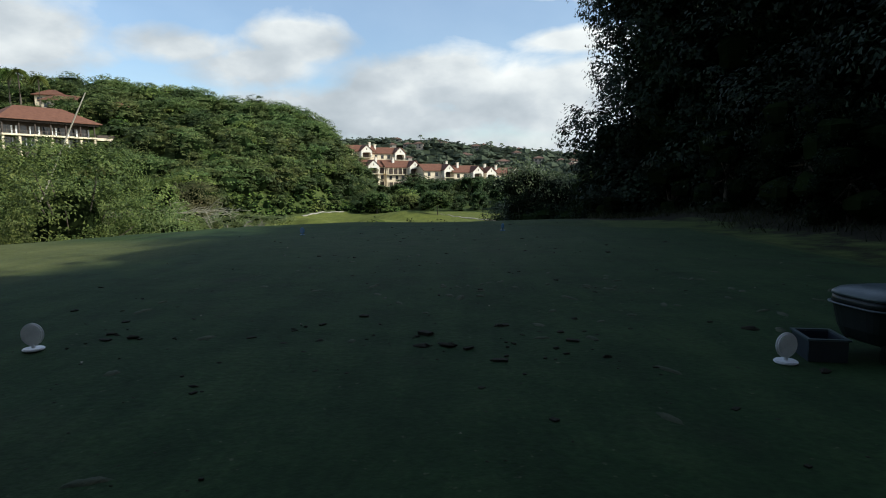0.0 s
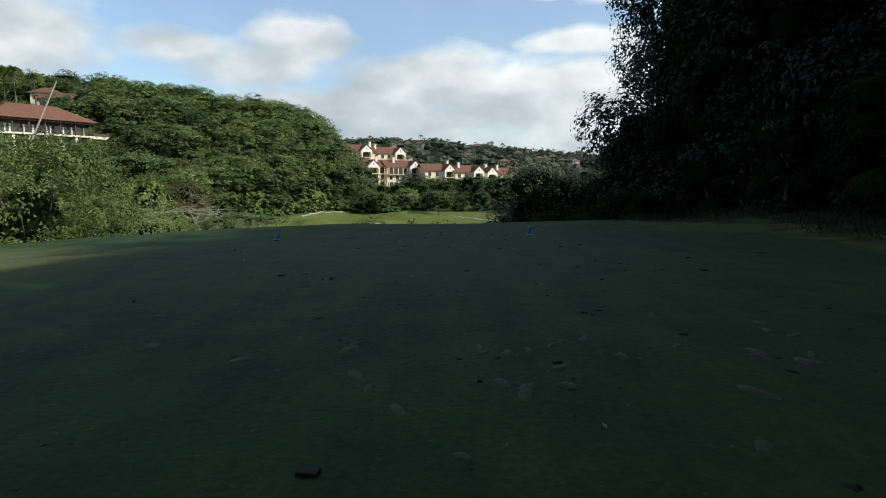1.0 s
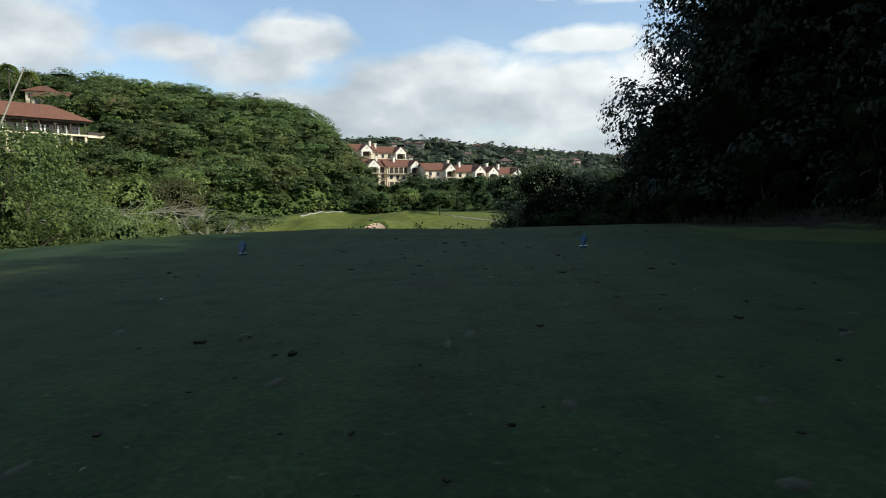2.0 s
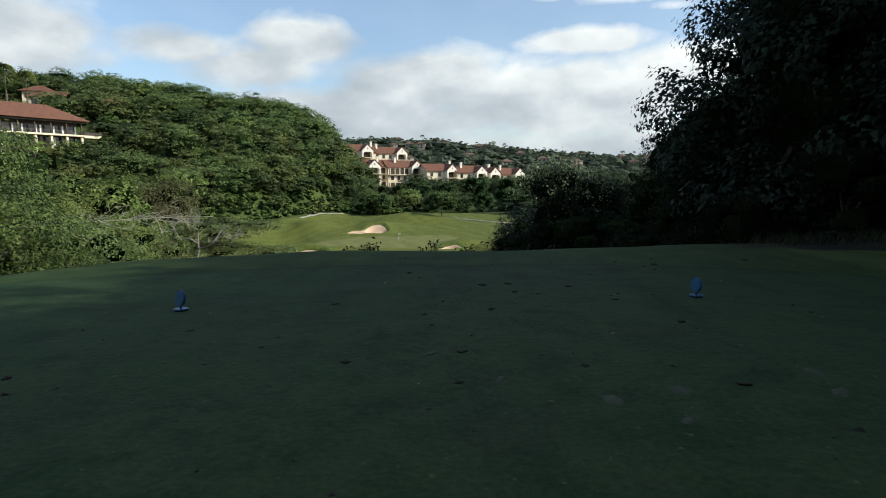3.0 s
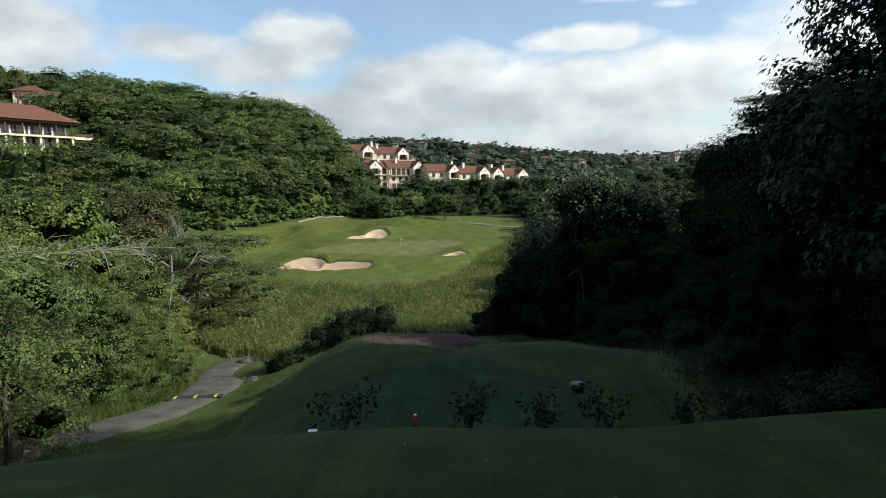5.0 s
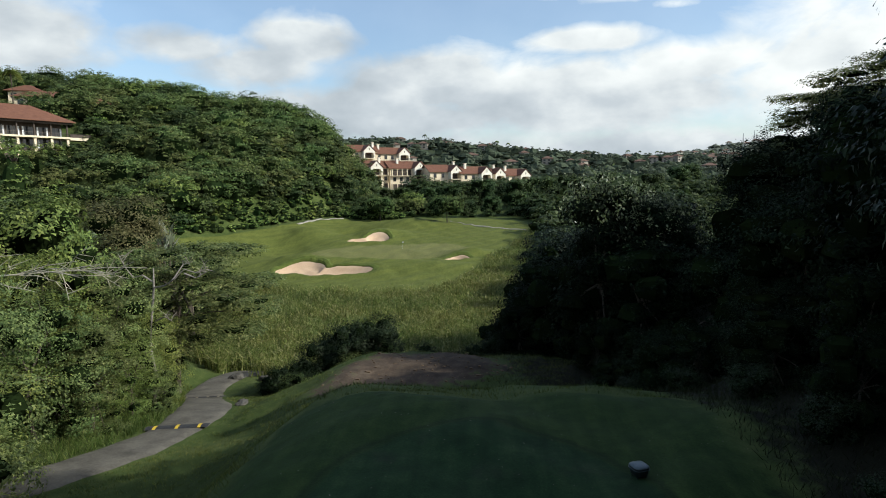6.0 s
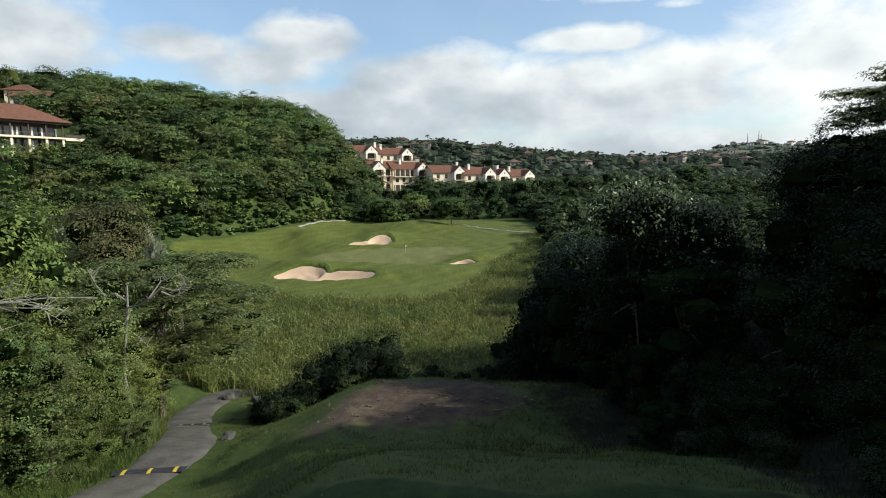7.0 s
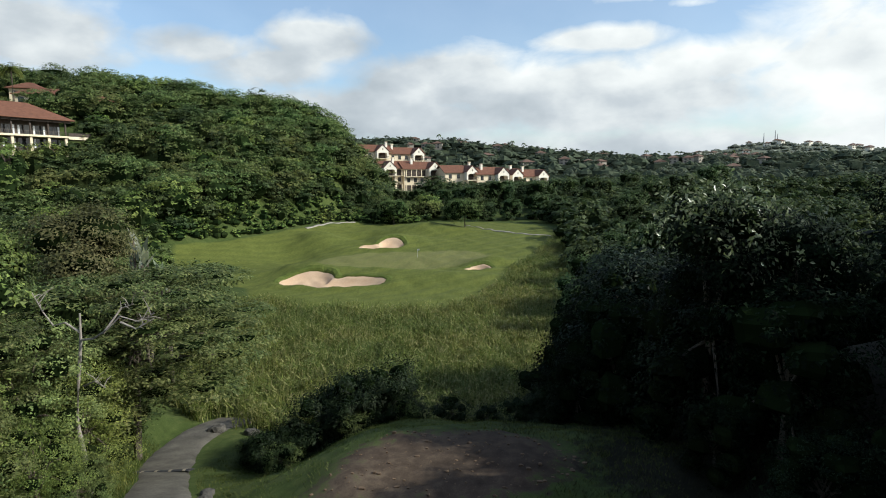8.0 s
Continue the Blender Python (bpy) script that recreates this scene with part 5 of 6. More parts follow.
def townhouse(label, width, storeys, gable_at, wall=PLASTER, chimneys=(0.3,)):
    """A house with a long tiled roof and a projecting gabled bay facing the valley."""
    ob = thing("townhouse", label, "house")
    d, hs = 9.0, 3.0
    top = storeys * hs
    part("wall", boxed((-width / 2, 0, -6, width / 2, d, top)), wall, ob, "cream plastered walls")
    # gables at the ends
    for sx in (-width / 2, width / 2 - 0.3):
        bm = bmesh.new()
        vs = [bm.verts.new(p) for p in [(sx, 0, top), (sx, d, top), (sx, d / 2, top + 2.9), (sx + 0.3, 0, top), (sx + 0.3, d, top), (sx + 0.3, d / 2, top + 2.9)]]
        for f in [(0, 1, 2), (3, 5, 4), (0, 3, 4, 1), (1, 4, 5, 2), (2, 5, 3, 0)]:
            bm.faces.new([vs[k] for k in f])
        part("end_gable", bm, wall, ob)
    bm = bmesh.new()
    gable_roof(bm, -width / 2, 0, width / 2, d, top - 0.15, 3.1, True, 0.7)
    part("roof", bm, TILE, ob, "terracotta tiled roof")
    for g in gable_at:
        gw, gd = 5.2, 2.8
        low = top - 3.0
        bm = boxed((g - gw / 2, -gd, low, g - gw / 2 + 0.6, 0, top + 0.1), (g + gw / 2 - 0.6, -gd, low, g + gw / 2, 0, top + 0.1), (g - gw / 2 + 0.6, -gd, top - 0.55, g + gw / 2 - 0.6, 0, top + 0.1))
        vs = [bm.verts.new(p) for p in [(g - gw / 2, -gd, top + 0.1), (g + gw / 2, -gd, top + 0.1), (g, -gd, top + 2.6), (g - gw / 2, 2.5, top + 0.1), (g + gw / 2, 2.5, top + 0.1), (g, 2.5, top + 2.6)]]
        for f in [(0, 1, 2), (3, 5, 4), (0, 2, 5, 3), (1, 4, 5, 2)]:
            bm.faces.new([vs[k] for k in f])
        bay = part("gabled_bay", bm, PLASTER_WHITE, ob, "pale gabled bay over an open loggia")
        bm = bmesh.new()
        gable_roof(bm, g - gw / 2, -gd, g + gw / 2, 3.4, top + 0.12, 2.65, False, 0.22, 0.16)
        part("roof", bm, TILE, bay)
        # depth of the loggia drawn as a dark sheet on the wall
        part("back_wall", boxed((g - gw / 2 + 0.6, -0.06, low, g + gw / 2 - 0.6, -0.02, top - 0.56)), TIMBER, bay, "dark panel for the shade in the loggia")
        # the rounded head of the loggia
        for sg in (-1, 1):
            bm = bmesh.new()
            x0 = g + sg * (gw / 2 - 0.6)
            pts = [(x0, top - 0.55), (x0, top - 1.3)] + [(x0 - sg * 1.0 * (1 - math.cos(t)), top - 1.3 + 0.74 * math.sin(t)) for t in np.linspace(0.2, math.pi / 2, 6)]
            a = [bm.verts.new((px, -gd + 0.01, pz)) for px, pz in pts]
            b = [bm.verts.new((px, -gd + 0.35, pz)) for px, pz in pts]
            bm.faces.new(a), bm.faces.new(b[::-1])
            for k in range(len(pts)):
                n = (k + 1) % len(pts)
                bm.faces.new((a[k], a[n], b[n], b[k]))
            part("spandrel", bm, PLASTER_WHITE, bay)
        part("small_window", boxed((g - 0.16, -gd - 0.04, top + 0.5, g + 0.16, -gd + 0.05, top + 1.3)), TIMBER, bay)
        bal = part("balcony", boxed((g - 2.8, -gd - 1.0, low - 0.25, g + 2.8, 0, low)), wall, ob)
        part("railing", boxed((g - 2.45, -gd - 0.95, low + 0.92, g + 2.45, -gd - 0.9, low + 1.0), *[(g - 2.45 + k * 0.24, -gd - 0.94, low, g - 2.42 + k * 0.24, -gd - 0.91, low + 0.92) for k in range(0, 21)]), TIMBER, bal)
        for st in range(storeys - 1):
            for sg in (-1, 1):
                x0 = g + sg * (gw / 2 - 0.4)
                part("pier", boxed((x0 - 0.4, -gd, st * hs - (4 if st == 0 else 0), x0 + 0.4, 0, (st + 1) * hs - 0.26 + (0 if st == storeys - 2 else 0.25))), wall, ob)
            # dark sheet for the shade of the lower loggias
            part("loggia_back", boxed((g - gw / 2 + 0.8, -0.06, st * hs, g + gw / 2 - 0.8, -0.02, (st + 1) * hs - 0.5)), TIMBER, ob)
    # verandas between the bays, their shade a dark panel, with posts and a rail
    cuts = sorted([-width / 2] + [g for g in gable_at] + [width / 2])
    for a, b in zip(cuts[:-1], cuts[1:]):
        a, b = a + (3.2 if a in gable_at else 0.5), b - (3.2 if b in gable_at else 0.5)
        if b - a < 2.5:
            continue
        for st in range(storeys):
            z0 = st * hs
            if storeys == 3 and st != 1 and b - a > 4:
                part("veranda_back", boxed((a, -0.05, z0 + 0.1, b, -0.01, z0 + 2.5)), TIMBER, ob, "dark panel for the shade under the veranda")
                part("veranda_floor", boxed((a - 0.2, -1.4, z0 - 0.2, b + 0.2, 0, z0 + 0.02)), wall, ob)
                for k in range(int((b - a) // 2.6) + 2):
                    px = a + (b - a) * k / (int((b - a) // 2.6) + 1)
                    part("post", boxed((px - 0.16, -1.35, z0 + 0.02, px + 0.16, -1.05, z0 + 2.75)), wall, ob)
                part("railing", boxed((a, -1.3, z0 + 0.9, b, -1.24, z0 + 0.98), (a, -1.3, z0 + 0.45, b, -1.26, z0 + 0.5)), TIMBER, ob)
            else:
                n = max(1, int((b - a) // 2.6))
                for k in range(n):
                    window(ob, a + (b - a) * (k + 0.5) / n, 0, z0 + 0.7, 1.2, 1.6)
    for sx in range(2):
        window(ob, width / 2, 2.6 + 3.4 * sx, top - 2.2, 1.2, 1.4, "x")
    for c in chimneys:
        cx = -width / 2 + width * c
        ch = part("chimney", boxed((cx - 0.45, 2.6, top + 0.3, cx + 0.45, 3.5, top + 4.2), bevel=0.03), PLASTER_WHITE, ob, "tall white chimney")
        part("cap", boxed((cx - 0.6, 2.45, top + 4.2, cx + 0.6, 3.65, top + 4.45)), wall, ch)
    return ob


def all_townhouses():
    upper = "cream townhouse with terracotta roof high on the slope"
    tall = "three-storey cream townhouse with gables, loggias and balconies"
    row = "cream terraced townhouse with terracotta roof and white gable"
    small = "smaller cream townhouse half hidden by trees"
    for label, x, y, z, width, storeys, gables, chimneys in (
            (upper, -70.4, 350.8, 16.4, 19, 1, (4.5,), (0.93,)), (upper, -54.0, 361.1, 15.2, 20, 1, (6.5,), (0.3,)),
            (tall, -53.4, 334.8, -1.2, 14, 3, (-3.9,), (0.46,)), (tall, -40.6, 339.9, -1.7, 16, 3, (4.6,), (0.28,)),
            (row, -20.0, 338.1, 0.0, 14, 2, (4.0,), (0.9,)), (row, -3.4, 342.7, -1.1, 14, 2, (3.9,), (0.25,)),
            (small, 8.8, 354.7, -1.7, 9, 2, (0.0,), (0.5,)), (small, 20.3, 362.1, -2.3, 14, 2, (3.0,), (0.2,))):
        ob = townhouse(label, width, storeys, gables, PLASTER, chimneys)
        ob.matrix_basis = pose(x, y, z, 0, 0, 31) @ Matrix.Scale(1.3, 4)


all_townhouses()


def hillside_house():
    """The long two-storey house on the hillside with a hipped roof and verandas."""
    ob = thing("hillside_house", "two-storey hillside house with red tiled hipped roof and glazed veranda", "house")
    w, d = 24.0, 12.0
    part("wall", boxed((-w / 2 + 0.8, 2.2, -5, w / 2 - 0.8, d, 6.8)), TIMBER, ob, "dark recessed walls")
    part("floor_slab", boxed((-w / 2, -0.4, 2.7, w / 2, d, 3.15)), PLASTER, ob, "cream veranda slab")
    part("terrace_slab", boxed((w / 2 + 0.003, -0.4, 2.4, w / 2 + 5.5, 5, 3.1)), PLASTER, ob, "cream terrace edge")
    part("eave_band", boxed((-w / 2 - 0.6, -0.6, 6.3, w / 2 + 0.6, 0.0, 6.79)), TIMBER, ob, "dark eave band")
    bm = bmesh.new()
    hip_roof(bm, -w / 2, 0, w / 2, d, 6.8, 4.2, 1.3)
    part("roof", bm, TILE, ob, "red tiled hipped roof")
    for k in range(7):
        x = -w / 2 + 0.4 + k * (w - 0.8) / 6
        part("column", boxed((x - 0.16, 0.02, 3.15, x + 0.16, 0.34, 6.3), bevel=0.02), TIMBER, ob, "dark timber column")
        part("pier", boxed((x - 0.28, 0.0, -5, x + 0.28, 0.6, 2.7)), PLASTER, ob, "cream pier")
    for st in range(2):
        for k in range(7):
            x = -w / 2 + 2.3 + k * 3.25
            window(ob, x, 2.2, 0.1 + 3.1 * st, 2.7, 2.25)
            for e in (-1, 1):
                if (k + st + e) % 3:
                    part("curtain", boxed((x + e * 1.1 - 0.2, 2.06, 0.15 + 3.1 * st, x + e * 1.1 + 0.2, 2.1, 2.3 + 3.1 * st), bevel=0.01), WHITE_PAINT, ob, "pale curtain")
    part("terrace_railing", boxed((w / 2 + 0.1, -0.3, 3.9, w / 2 + 5.4, -0.24, 4.0), (w / 2 + 0.1, -0.3, 3.11, w / 2 + 5.4, -0.26, 3.85)), TIMBER, ob, "dark terrace railing")
    part("railing", boxed((-w / 2, -0.3, 4.0, w / 2, -0.24, 4.08), *[(-w / 2 + k * 0.4, -0.29, 3.15, -w / 2 + 0.04 + k * 0.4, -0.25, 4.0) for k in range(1, 65)]), TIMBER, ob)
    part("pier", boxed((w / 2 + 4.6, 0, -4, w / 2 + 5.3, 0.7, 2.4)), PLASTER, ob)
    ob.matrix_basis = pose(-114.2, 155.2, 12.1, 0, 0, 62)
    for x, y, z, t, s in ((-138.5, 196, 27.4, 20, 14), (-147.5, 201, 30.2, 20, 9), (-119, 194, 24.6, 30, 6)):
        up = thing("hillside_house", "small house with red tiled hipped roof among the trees", "house")
        part("wall", boxed((-s / 2, 0, -5, s / 2, 7, 3.0)), PLASTER, up)
        bm = bmesh.new()
        hip_roof(bm, -s / 2, 0, s / 2, 7, 3.0, 2.2, 0.9)
        part("roof", bm, TILE, up)
        for k in range(int(s // 3)):
            window(up, -s / 2 + 1.6 + 3 * k, 0, 0.9, 1.4, 1.4)
        up.matrix_basis = pose(x, y, z, 0, 0, t)


hillside_house()


def far_houses():
    rng = np.random.default_rng(91)
    for k in range(56):
        y = rng.uniform(430, 720)
        x = rng.uniform(-0.17, 0.42) * y
        s = rng.uniform(7, 11)
        if k > 33:
            x, y = rng.uniform(330, 700), rng.uniform(990, 1105)
        ob = thing("distant_house", "distant pale house with a tiled roof on the wooded ridge", "house", "houses on the ridge")
        part("wall", boxed((-s / 2, 0, -6, s / 2, 8, 5.0)), PLASTER_DULL if k < 34 else PLASTER_WHITE, ob)
        bm = bmesh.new()
        hip_roof(bm, -s / 2, 0, s / 2, 8, 5.0, 2.2, 0.8)
        part("roof", bm, TILE_DULL, ob)
        for st in range(2):
            for j in range(int(s // 4)):
                window(ob, -s / 2 + 2 + 4 * j, 0, 0.6 + 2.4 * st, 1.8, 1.4)
        ob.matrix_basis = pose(x, y, high(x, y) + 1.0, 0, 0, rng.uniform(-20, 40))


far_houses()

# ---- things on the tees ----


def disc(bm, r, depth, m, segs=28, bevel=0.01):
    q = bmesh.ops.create_cone(bm, cap_ends=True, segments=segs, radius1=r, radius2=r, depth=depth)
    es = [e for e in {e for v in q["verts"] for e in v.link_edges} if len(e.link_faces) == 2 and e.calc_face_angle(0) > 1.0]
    bmesh.ops.bevel(bm, geom=es, offset=min(bevel, depth * 0.4), segments=2, affect="EDGES")
    bmesh.ops.transform(bm, matrix=m, verts=bm.verts[:])


def tee_marker(x, y, turn, tilt, paint, label, dia=0.148):
    ob = thing("tee_marker", label, "tee marker", "tee markers")
    bm = bmesh.new()
    disc(bm, dia / 2, 0.022, pose(0, 0, dia / 2 + 0.035, 90 + tilt, 0, 0))
    part("disc", bm, paint, ob)
    bm = bmesh.new()
    disc(bm, dia * 0.41, 0.014, pose(0, -0.006, dia / 2 + 0.035, 90 + tilt, 0, 0))
    part("face", bm, paint, ob)
    bm = bmesh.new()
    disc(bm, 0.012, 0.06, pose(0, 0, 0.03))
    part("stem", bm, paint, ob)
    bm = bmesh.new()
    disc(bm, 0.065, 0.014, pose(0, 0, 0.012))
    part("foot", bm, paint, ob)
    ob.matrix_basis = pose(x, y, high(x, y), 0, 0, turn)


tee_marker(-2.297, 2.246, 7, -4, WHITE_PAINT, "white disc-shaped tee marker standing on the tee")
tee_marker(2.40, 2.064, 16, -4, WHITE_PAINT, "white disc-shaped tee marker beside the open box")
tee_marker(-3.417, 12.098, -28, -6, BLUE_PAINT, "blue disc-shaped tee marker standing on the tee")
tee_marker(1.255, 12.61, -71, -6, BLUE_PAINT, "blue disc-shaped tee marker standing on the tee")


def bin_on_legs(x, y, turn, s, label):
    """A squat bin with a domed lid on four short legs."""
    ob = thing("litter_bin", label, "bin")
    bm = bmesh.new()
    rings = []
    for r, z in ((0.15, 0.1), (0.205, 0.125), (0.235, 0.2), (0.26, 0.33), (0.268, 0.352)):
        rings.append([bm.verts.new((r * math.copysign(abs(math.cos(t)) ** 0.55, math.cos(t)), r * math.copysign(abs(math.sin(t)) ** 0.55, math.sin(t)), z)) for t in np.arange(32) * math.pi / 16])
    for a, b in zip(rings[:-1], rings[1:]):
        for k in range(32):
            bm.faces.new((a[k], a[(k + 1) % 32], b[(k + 1) % 32], b[k]))
    bm.faces.new(rings[0][::-1])
    bm.faces.new(rings[-1])
    part("body", bm, BIN_BODY, ob)
    bm = bmesh.new()
    rings = []
    for r, z in ((0.262, 0.418), (0.274, 0.424), (0.268, 0.44), (0.235, 0.466), (0.14, 0.486), (0.05, 0.49)):
        rings.append([bm.verts.new((r * math.copysign(abs(math.cos(t)) ** 0.55, math.cos(t)), r * math.copysign(abs(math.sin(t)) ** 0.55, math.sin(t)), z)) for t in np.arange(32) * math.pi / 16])
    for a, b in zip(rings[:-1], rings[1:]):
        for k in range(32):
            bm.faces.new((a[k], a[(k + 1) % 32], b[(k + 1) % 32], b[k])).smooth = True
    bm.faces.new(rings[0][::-1])
    bm.faces.new(rings[-1])
    part("lid", bm, BIN_LID, ob, "blue-grey domed lid")
    for name, hoops, paint in (("flange", ((0.262, 0.354), (0.288, 0.355), (0.29, 0.364), (0.262, 0.366)), BIN_LID), ("collar", ((0.25, 0.367), (0.272, 0.367), (0.264, 0.416), (0.25, 0.416)), BIN_BODY)):
        bm = bmesh.new()
        rings = [[bm.verts.new((r * math.copysign(abs(math.cos(t)) ** 0.55, math.cos(t)), r * math.copysign(abs(math.sin(t)) ** 0.55, math.sin(t)), z)) for t in np.arange(32) * math.pi / 16] for r, z in hoops]
        for a, b in zip(rings, rings[1:] + rings[:1]):
            for k in range(32):
                bm.faces.new((a[k], a[(k + 1) % 32], b[(k + 1) % 32], b[k])).smooth = True
        part(name, bm, paint, ob)
    for sx in (-1, 1):
        for sy in (-1, 1):
            bm = bmesh.new()
            tube(bm, [(sx * 0.15, sy * 0.15, -0.03), (sx * 0.15, sy * 0.15, 0.14)], [0.014, 0.014])
            part("leg", bm, BIN_BODY, ob)
    ob.matrix_basis = pose(x, y, high(x, y), 0, 0, turn) @ Matrix.Scale(s, 4)


bin_on_legs(3.03, 2.2, 12, 0.86, "dark litter bin with blue-grey domed lid on short legs")
bin_on_legs(0.6, 25.9, 20, 0.55, "dark litter bin with pale lid on the lower tee")


def sand_box(x, y, turn):
    ob = thing("open_box", "open dark navy plastic box on the grass", "box")
    w, d, h, t = 0.21, 0.26, 0.125, 0.011
    for b in ((-w / 2, -d / 2, 0, w / 2, -d / 2 + t, h), (-w / 2, d / 2 - t, 0, w / 2, d / 2, h), (-w / 2, -d / 2 + t, 0, -w / 2 + t, d / 2 - t, h), (w / 2 - t, -d / 2 + t, 0, w / 2, d / 2 - t, h)):
        part("side", boxed(b, bevel=0.003), CRATE, ob)
    part("bottom", boxed((-w / 2 + t, -d / 2 + t, 0.002, w / 2 - t, d / 2 - t, 0.02)), CRATE, ob)
    bm = boxed((-w / 2 - 0.01, -d / 2 - 0.01, h + 0.001, w / 2 + 0.01, -d / 2 + t, h + 0.012), (-w / 2 - 0.01, d / 2 - t, h + 0.001, w / 2 + 0.01, d / 2 + 0.01, h + 0.012),
               (-w / 2 - 0.01, -d / 2 + t + 0.001, h + 0.001, -w / 2 + t, d / 2 - t - 0.001, h + 0.012), (w / 2 - t, -d / 2 + t + 0.001, h + 0.001, w / 2 + 0.01, d / 2 - t - 0.001, h + 0.012))
    part("rim", bm, BIN_LID, ob, "pale worn rim")
    ob.matrix_basis = pose(x, y, high(x, y), 0, 0, turn)


sand_box(2.66, 2.2, -8)


def small_tee_things():
    ob = thing("tee_marker", "small red tee marker on the lower tee", "tee marker")
    bm = bmesh.new()
    tube(bm, [(0, 0, -0.02), (0, 0, 0.1), (0, 0, 0.16), (0, 0, 0.18)], [0.03, 0.05, 0.035, 0.01], 12)
    part("post", bm, RED_PAINT, ob)
    part("cap", boxed((-0.03, -0.03, 0.181, 0.03, 0.03, 0.21), bevel=0.006), WHITE_PAINT, ob)
    ob.matrix_basis = pose(-2.95, 24.2, high(-2.95, 24.2))
    ob = thing("tee_plate", "small pale distance plate set in the lower tee", "sign")
    part("slab", boxed((-0.16, -0.12, -0.03, 0.16, 0.12, 0.035), bevel=0.01), CONCRETE, ob)
    part("plate", boxed((-0.13, -0.09, 0.036, 0.13, 0.09, 0.045)), WHITE_PAINT, ob)
    ob.matrix_basis = pose(-4.9, 23.6, high(-4.9, 23.6)) @ Matrix.Scale(0.65, 4)
    # flag on the green
    ob = thing("flagstick", "slim white flagstick with a small flag on the green", "flag")
    bm = bmesh.new()
    tube(bm, [(0, 0, -0.1), (0, 0, 1.1), (0, 0, 2.3)], [0.025, 0.022, 0.018], 8)
    part("pole", bm, WHITE_PAINT, ob)
    bm = bmesh.new()
    cols = [[bm.verts.new((0.02 + 0.13 * k, 0.03 * math.sin(k * 1.4) + s, z)) for z in (1.9, 2.25) for s in (-0.006, 0.006)] for k in range(5)]
    for a, b in zip(cols[:-1], cols[1:]):
        for i, j in ((0, 1), (1, 3), (3, 2), (2, 0)):
            bm.faces.new((a[i], b[i], b[j], a[j]))
    part("cloth", bm, WHITE_PAINT, ob)
    ob.matrix_basis = pose(-18.8, 143, high(-18.8, 143)) @ Matrix.Scale(0.72, 4)


small_tee_things()


def speed_humps():
    for y, label, n, paint in ((43.2, "black rubber speed hump with yellow panels across the path", 3, YELLOW), (54.0, "worn speed hump with faded pale panels across the path", 4, DRY_LEAF)):
        ob = thing("speed_hump", label, "speed hump")
        x, z = float(path_x(y)), float(path_z(y))
        bm = bmesh.new()
        prof = [(-0.3, 0.0), (-0.18, 0.045), (0, 0.06), (0.18, 0.045), (0.3, 0.0)]
        a = [bm.verts.new((-1.5, p, q)) for p, q in prof]
        b = [bm.verts.new((1.5, p, q)) for p, q in prof]
        for k in range(4):
            bm.faces.new((a[k], a[k + 1], b[k + 1], b[k]))
        bm.faces.new(a[::-1]), bm.faces.new(b), bm.faces.new((a[0], b[0], b[4], a[4]))
        part("hump", bm, RUBBER, ob)
        for k in range(n):
            px = -1.05 + 2.15 * k / (n - 1)
            bm = bmesh.new()
            a = [bm.verts.new((px - 0.08, p * 1.02, q + 0.006)) for p, q in prof]
            b = [bm.verts.new((px + 0.08, p * 1.02, q + 0.006)) for p, q in prof]
            for i in range(4):
                bm.faces.new((a[i], a[i + 1], b[i + 1], b[i]))
            part("panel", bm, paint, ob, "yellow panel" if n == 3 else "")
        slope = math.degrees(math.atan((float(path_z(y + 1)) - float(path_z(y - 1))) / 2))
        ob.matrix_basis = pose(x, y, z + 0.028, slope, 0, 10)


speed_humps()


def boulder(x, y, s, seed, label):
    rng = np.random.default_rng(seed)
    bm = bmesh.new()
    bmesh.ops.create_icosphere(bm, subdivisions=3, radius=1)
    off = Vector(rng.uniform(0, 20, 3))
    for v in bm.verts:
        n = noise.noise(v.co * 1.3 + off) * 0.35 + noise.noise(v.co * 3.5 + off) * 0.12
        v.co = v.co * (1 + n)
        v.co.z *= 0.7
    ob = part("boulder", bm, STONE, None)
    tagged(ob, label, "rock")
    ob.matrix_basis = pose(x, y, high(x, y) + 0.15 * s, 0, 0, rng.uniform(0, 360)) @ Matrix.Scale(s, 4)


boulder(-16.1, 48.4, 0.36, 1, "dark weathered boulder beside the cart path")
boulder(-16.4, 49.3, 0.3, 2, "dark weathered boulder beside the cart path")
boulder(-20.0, 62.4, 0.5, 3, "grey boulder at the end of the cart path")
boulder(-22.6, 62.8, 0.55, 4, "grey boulder at the end of the cart path")


